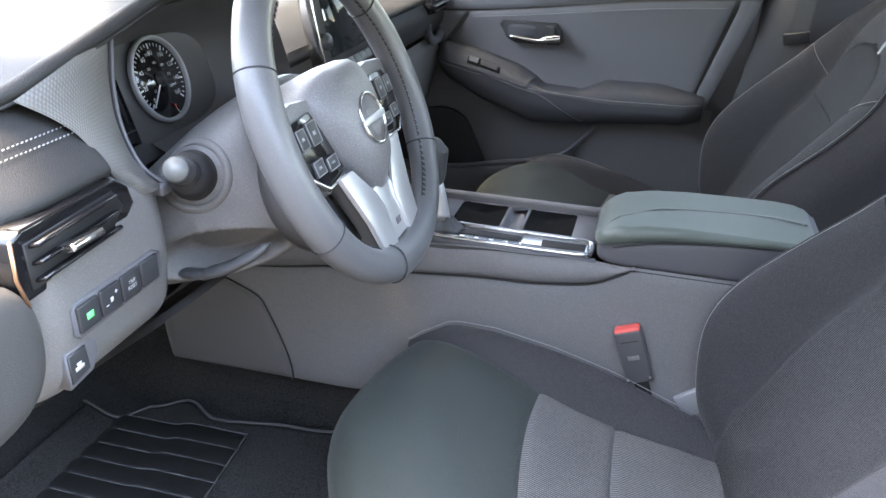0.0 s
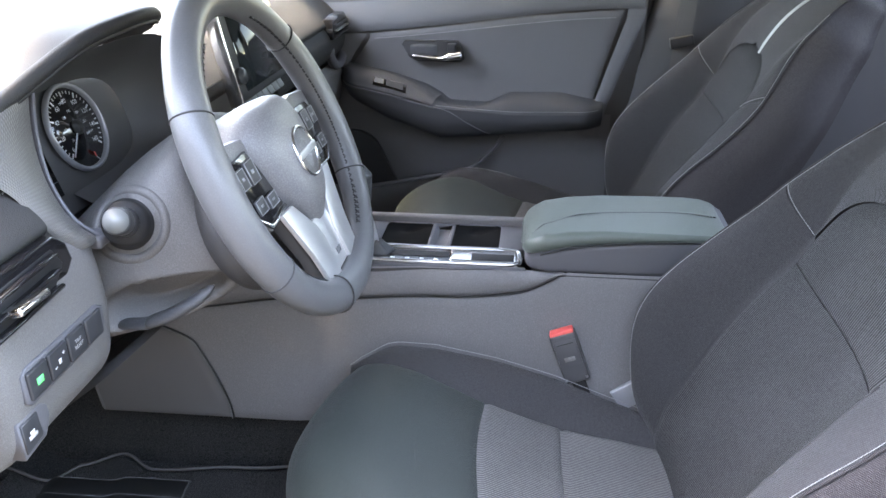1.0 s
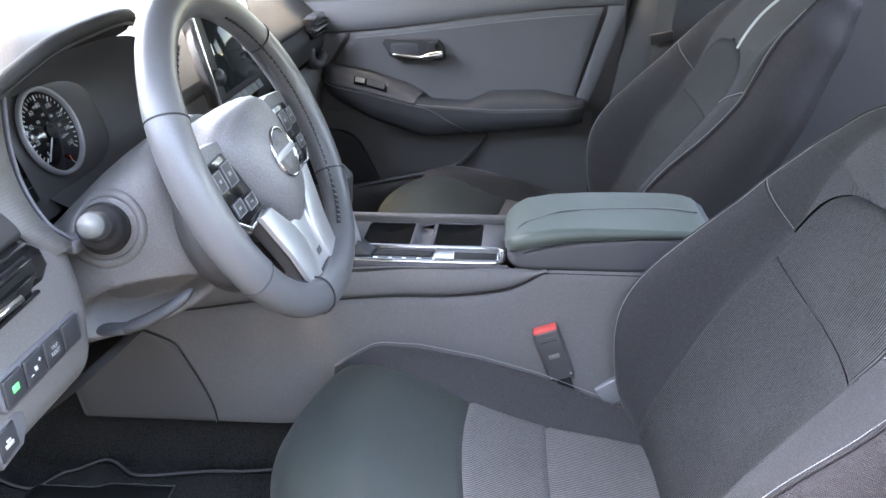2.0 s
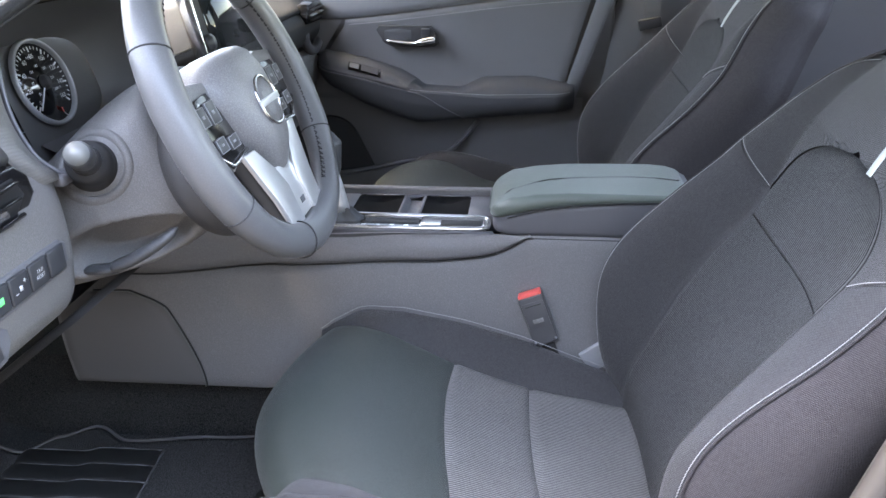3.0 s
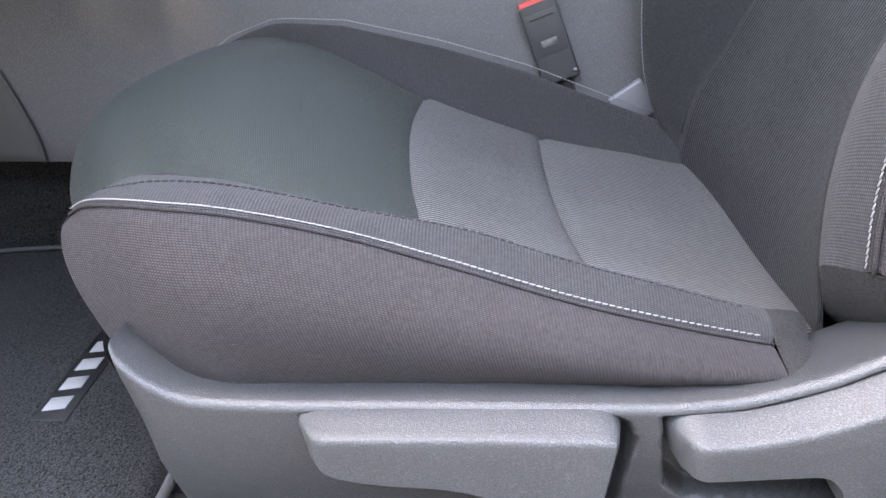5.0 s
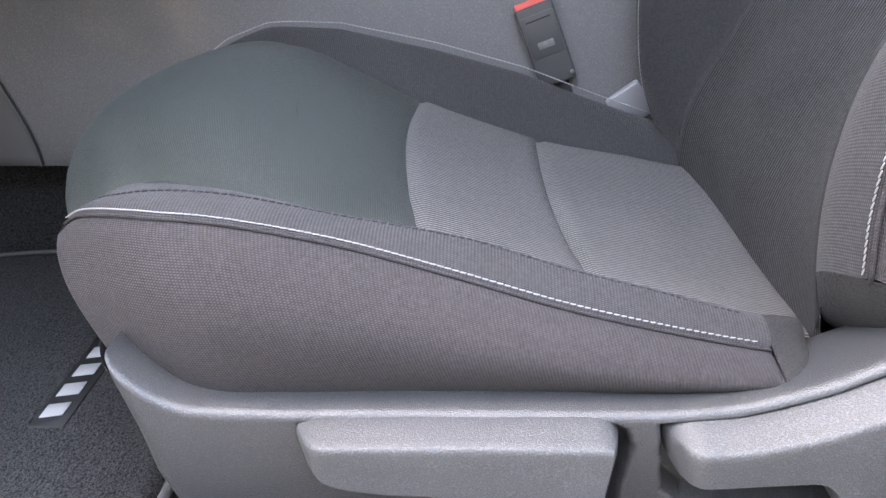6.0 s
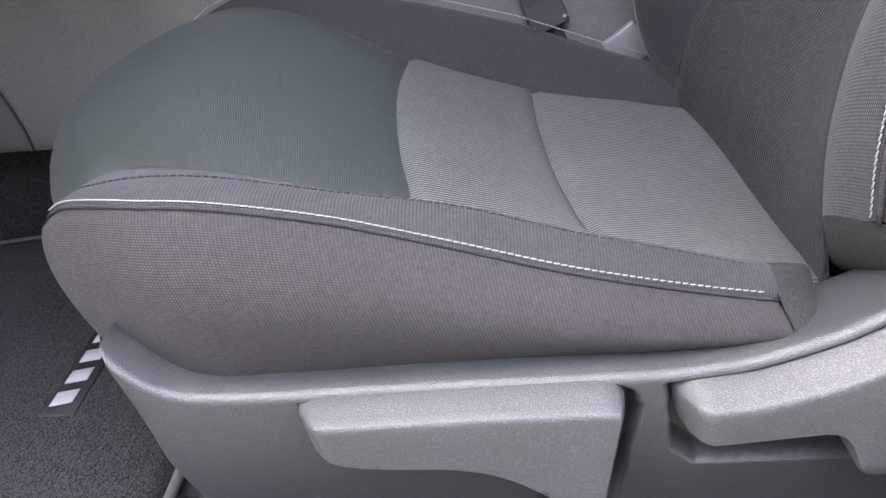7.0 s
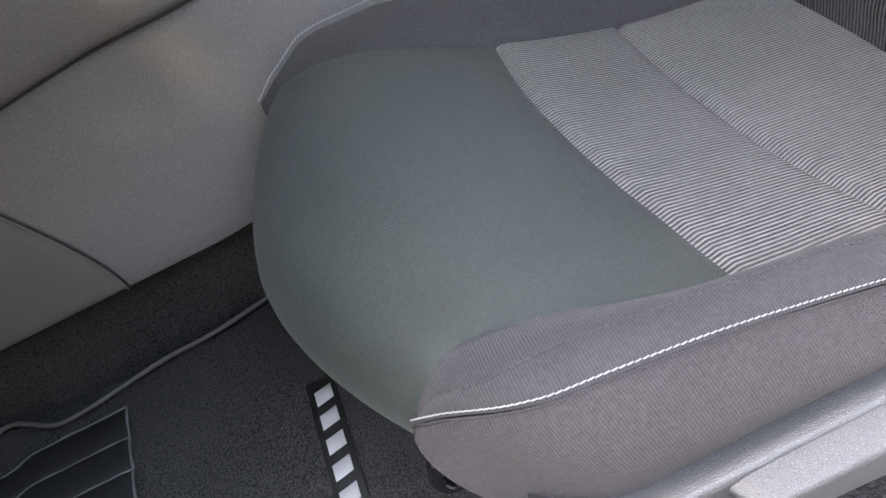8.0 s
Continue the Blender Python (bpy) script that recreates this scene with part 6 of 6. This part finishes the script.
part("stalk_line", tube([SB + SD * 0.058 + 0.0149 * (math.cos(k) * S1 + math.sin(k) * S2) for k in np.linspace(0, 2 * math.pi, 25)[:-1]], 0.0008, 5, True, up=tuple(SD)), BLACK, stalk)
RB = on_wheel(0.10, 0.018, -0.10)
RD = np.array((-0.02, 1.0, 0.12))
part("wiper_stalk", tube([RB + RD * d for d in (0.0, 0.05, 0.09, 0.115, 0.122)], [0.010, 0.012, 0.017, 0.015, 0.006], 18), STALK, column, "dark grey wiper stalk")
part("stalk_marks", joined(*[box(RB + RD * 0.085 + (0.008 * k - 0.006, -0.004, 0.0155), RB + RD * 0.085 + (0.008 * k, 0.004, 0.0175), 0) for k in range(2)]), PAINT, column)
part("tilt_lever", joined(tube(spline([(-0.350, -0.518, 0.812), (-0.320, -0.530, 0.817), (-0.290, -0.535, 0.823)], 10), [0.006, 0.009, 0.011, 0.012, 0.012, 0.012, 0.012, 0.012, 0.012, 0.011], 12, flat=0.55), tube(spline([(-0.296, -0.536, 0.824), (-0.265, -0.541, 0.838), (-0.232, -0.540, 0.858), (-0.208, -0.532, 0.876)], 16), [0.006, 0.0125, 0.014, 0.014, 0.014, 0.014, 0.014, 0.0138, 0.0135, 0.013, 0.0125, 0.012, 0.011, 0.010, 0.008, 0.003], 12, flat=0.55)), LEVER_PLASTIC, column, "dark grey tilt lever")


# ---- floor mat and carpet ----
def floor_z(x, y):
    """Footwell floor: level, rising to the toe board in front."""
    return 0.292 + ease(x, (-0.95, -0.79, -0.71), (0.14, 0.020, 0.0)) + 0.0015 * math.sin(9 * x + 4 * y)


mat_thing = thing("floor_mat", (-0.4, -0.42, 0.292), "dark grey carpet floor mat with black ribbed heel pad", "floor mat")


def mat_edge(x):
    """Inner edge of the mat, with its notch beside the foot rest."""
    return ease(x, (-0.80, -0.70, -0.655, -0.60, -0.52, -0.36, -0.15, -0.02), (-0.27, -0.275, -0.225, -0.190, -0.228, -0.205, -0.168, -0.16))


def mat_at(u, v):
    x = -0.78 + 0.695 * u
    y1, y0 = mat_edge(x), -0.650 + 0.03 * max(0, 0.3 - u)
    y = y0 + (y1 - y0) * v
    return (x, y, floor_z(x, y) + 0.026)


part("carpet", panel(mat_at, 60, 50, curl=0.024, edge=0.006), MAT_CARPET, mat_thing)
part("binding", tube([np.array(mat_at(u, 1.0)) + (0, 0.0, -0.001) for u in np.linspace(0, 1, 60)], 0.003, 7), BINDING, mat_thing, "grey stitched edge binding")
part("binding", tube([np.array(mat_at(1.0, v)) + (0, 0.0, -0.004) for v in np.linspace(0, 1, 30)], 0.0045, 7, up=(0.1, 0, 1)), BINDING, mat_thing)
PAD = ((-0.436, -0.255), (-0.417, -0.516))


def pad_at(u, v):
    x1 = PAD[0][0] + (PAD[1][0] - PAD[0][0]) * v
    x = -0.70 + (x1 + 0.70) * u
    y = PAD[0][1] + (PAD[1][1] - PAD[0][1]) * v - 0.012 * ease(u, (0, 0.45, 0.55), (1, 1, 0)) * (1 - v)
    ridge = abs(math.sin(math.pi * (v * 6))) ** 0.4
    return (x, y, floor_z(x, y) + 0.028 + 0.0035 * ridge)


pad_part = part("heel_pad", panel(pad_at, 24, 97, curl=0.005, edge=0.004, flip=True), RUBBER, mat_thing, "black ribbed rubber heel pad")
for k in range(7):
    v = k / 6
    part("pad_seam", tube([np.array(pad_at(u, v)) + (0, 0, 0.0004 + 0.0010 * math.sin(37 * u + 3 * k) * math.sin(11 * u + k)) for u in np.linspace(0.05, 0.99, 26)], [0.0009 + 0.0007 * abs(math.sin(11 * u + 2 * k)) for u in np.linspace(0, 1, 26)], 5), PAD_WORN, pad_part, "worn pale seam of the pad")
part("pad_seam", tube([np.array(pad_at(0.995, v)) + (0, 0, 0.001) for v in np.linspace(0, 1, 40)], [0.0012 + 0.0009 * abs(math.sin(23 * v)) for v in np.linspace(0, 1, 40)], 5), PAD_WORN, pad_part)
# name tag: six pale bars on a dark strip
tag = part("name_tag", turned(box((-0.016, -0.098, 0), (0.016, 0.098, 0.002), 0.0008, 1), pose(-0.2165, -0.442, 0.3185, 0, 0, 1)), RUBBER, mat_thing, "black strip with a row of pale bars")
for k in range(6):
    y = -0.442 - 0.0755 + 0.0302 * k
    bm = slab([(-0.0095, -0.0115), (0.0095, -0.0075), (0.0095, 0.0105), (-0.0095, 0.0065)], 0.0, 0.0012, "Z", 0.0003, 1)
    part("bar", turned(bm, pose(-0.2165, y, 0.3206, 0, 0, 1)), NAME_BAR, tag)
structure("floor_carpet", grid([[(x, y, floor_z(x, y)) for y in np.linspace(-0.76, -0.15, 22)] for x in np.linspace(-0.95, 0.6, 50)]), CARPET, "charcoal carpet of the driver's footwell", "carpet", True)


# ---- seat belt buckle ----
buckle = thing("seat_belt_buckle", (0.23, -0.13, 0.47), "black seat belt buckle with red release button", "seat belt buckle")
BK = pose(0.2135, -0.128, 0.602, 0, -21, 0) @ pose(0, 0, 0, -5, 0, 0)
sharp(part("housing", turned(joined(box((-0.0225, -0.013, -0.096), (0.0225, 0.013, -0.002), 0.005, 3), box((-0.020, -0.0145, -0.062), (0.020, 0.0145, -0.012), 0.003, 2)), BK), BUCKLE, buckle))
part("button", turned(box((-0.0205, -0.0105, -0.010), (0.0205, 0.0105, 0.003), 0.003, 3), BK), RED, buckle, "bright red release button")
part("scuff", turned(box((-0.009, -0.0152, -0.052), (0.010, -0.0146, -0.044), 0.0003, 1), BK), SCUFF, buckle, "pale scuff on the housing")
part("groove", turned(box((-0.014, -0.0152, -0.0195), (0.015, -0.0142, -0.0180), 0.0002, 1), BK), BLACK, buckle, "thin dark groove under the button")
for x in (-0.0185, 0.0185):
    part("rivet", turned(disc((x, -0.0125, -0.088), (0, -1, 0), 0.0026, 0.003, 0.001, 12), BK), DIAL_RING, buckle, "small grey metal rivet")
part("stem", turned(box((-0.012, -0.005, -0.15), (0.012, 0.005, -0.08), 0.003), BK), BLACK, buckle)
part("bracket", turned(box((-0.022, -0.006, -0.022), (0.022, 0.006, 0.022), 0.003), pose(0.334, -0.135, 0.484, 0, -35, 0)), BRACKET, buckle, "pale metal anchor bracket")
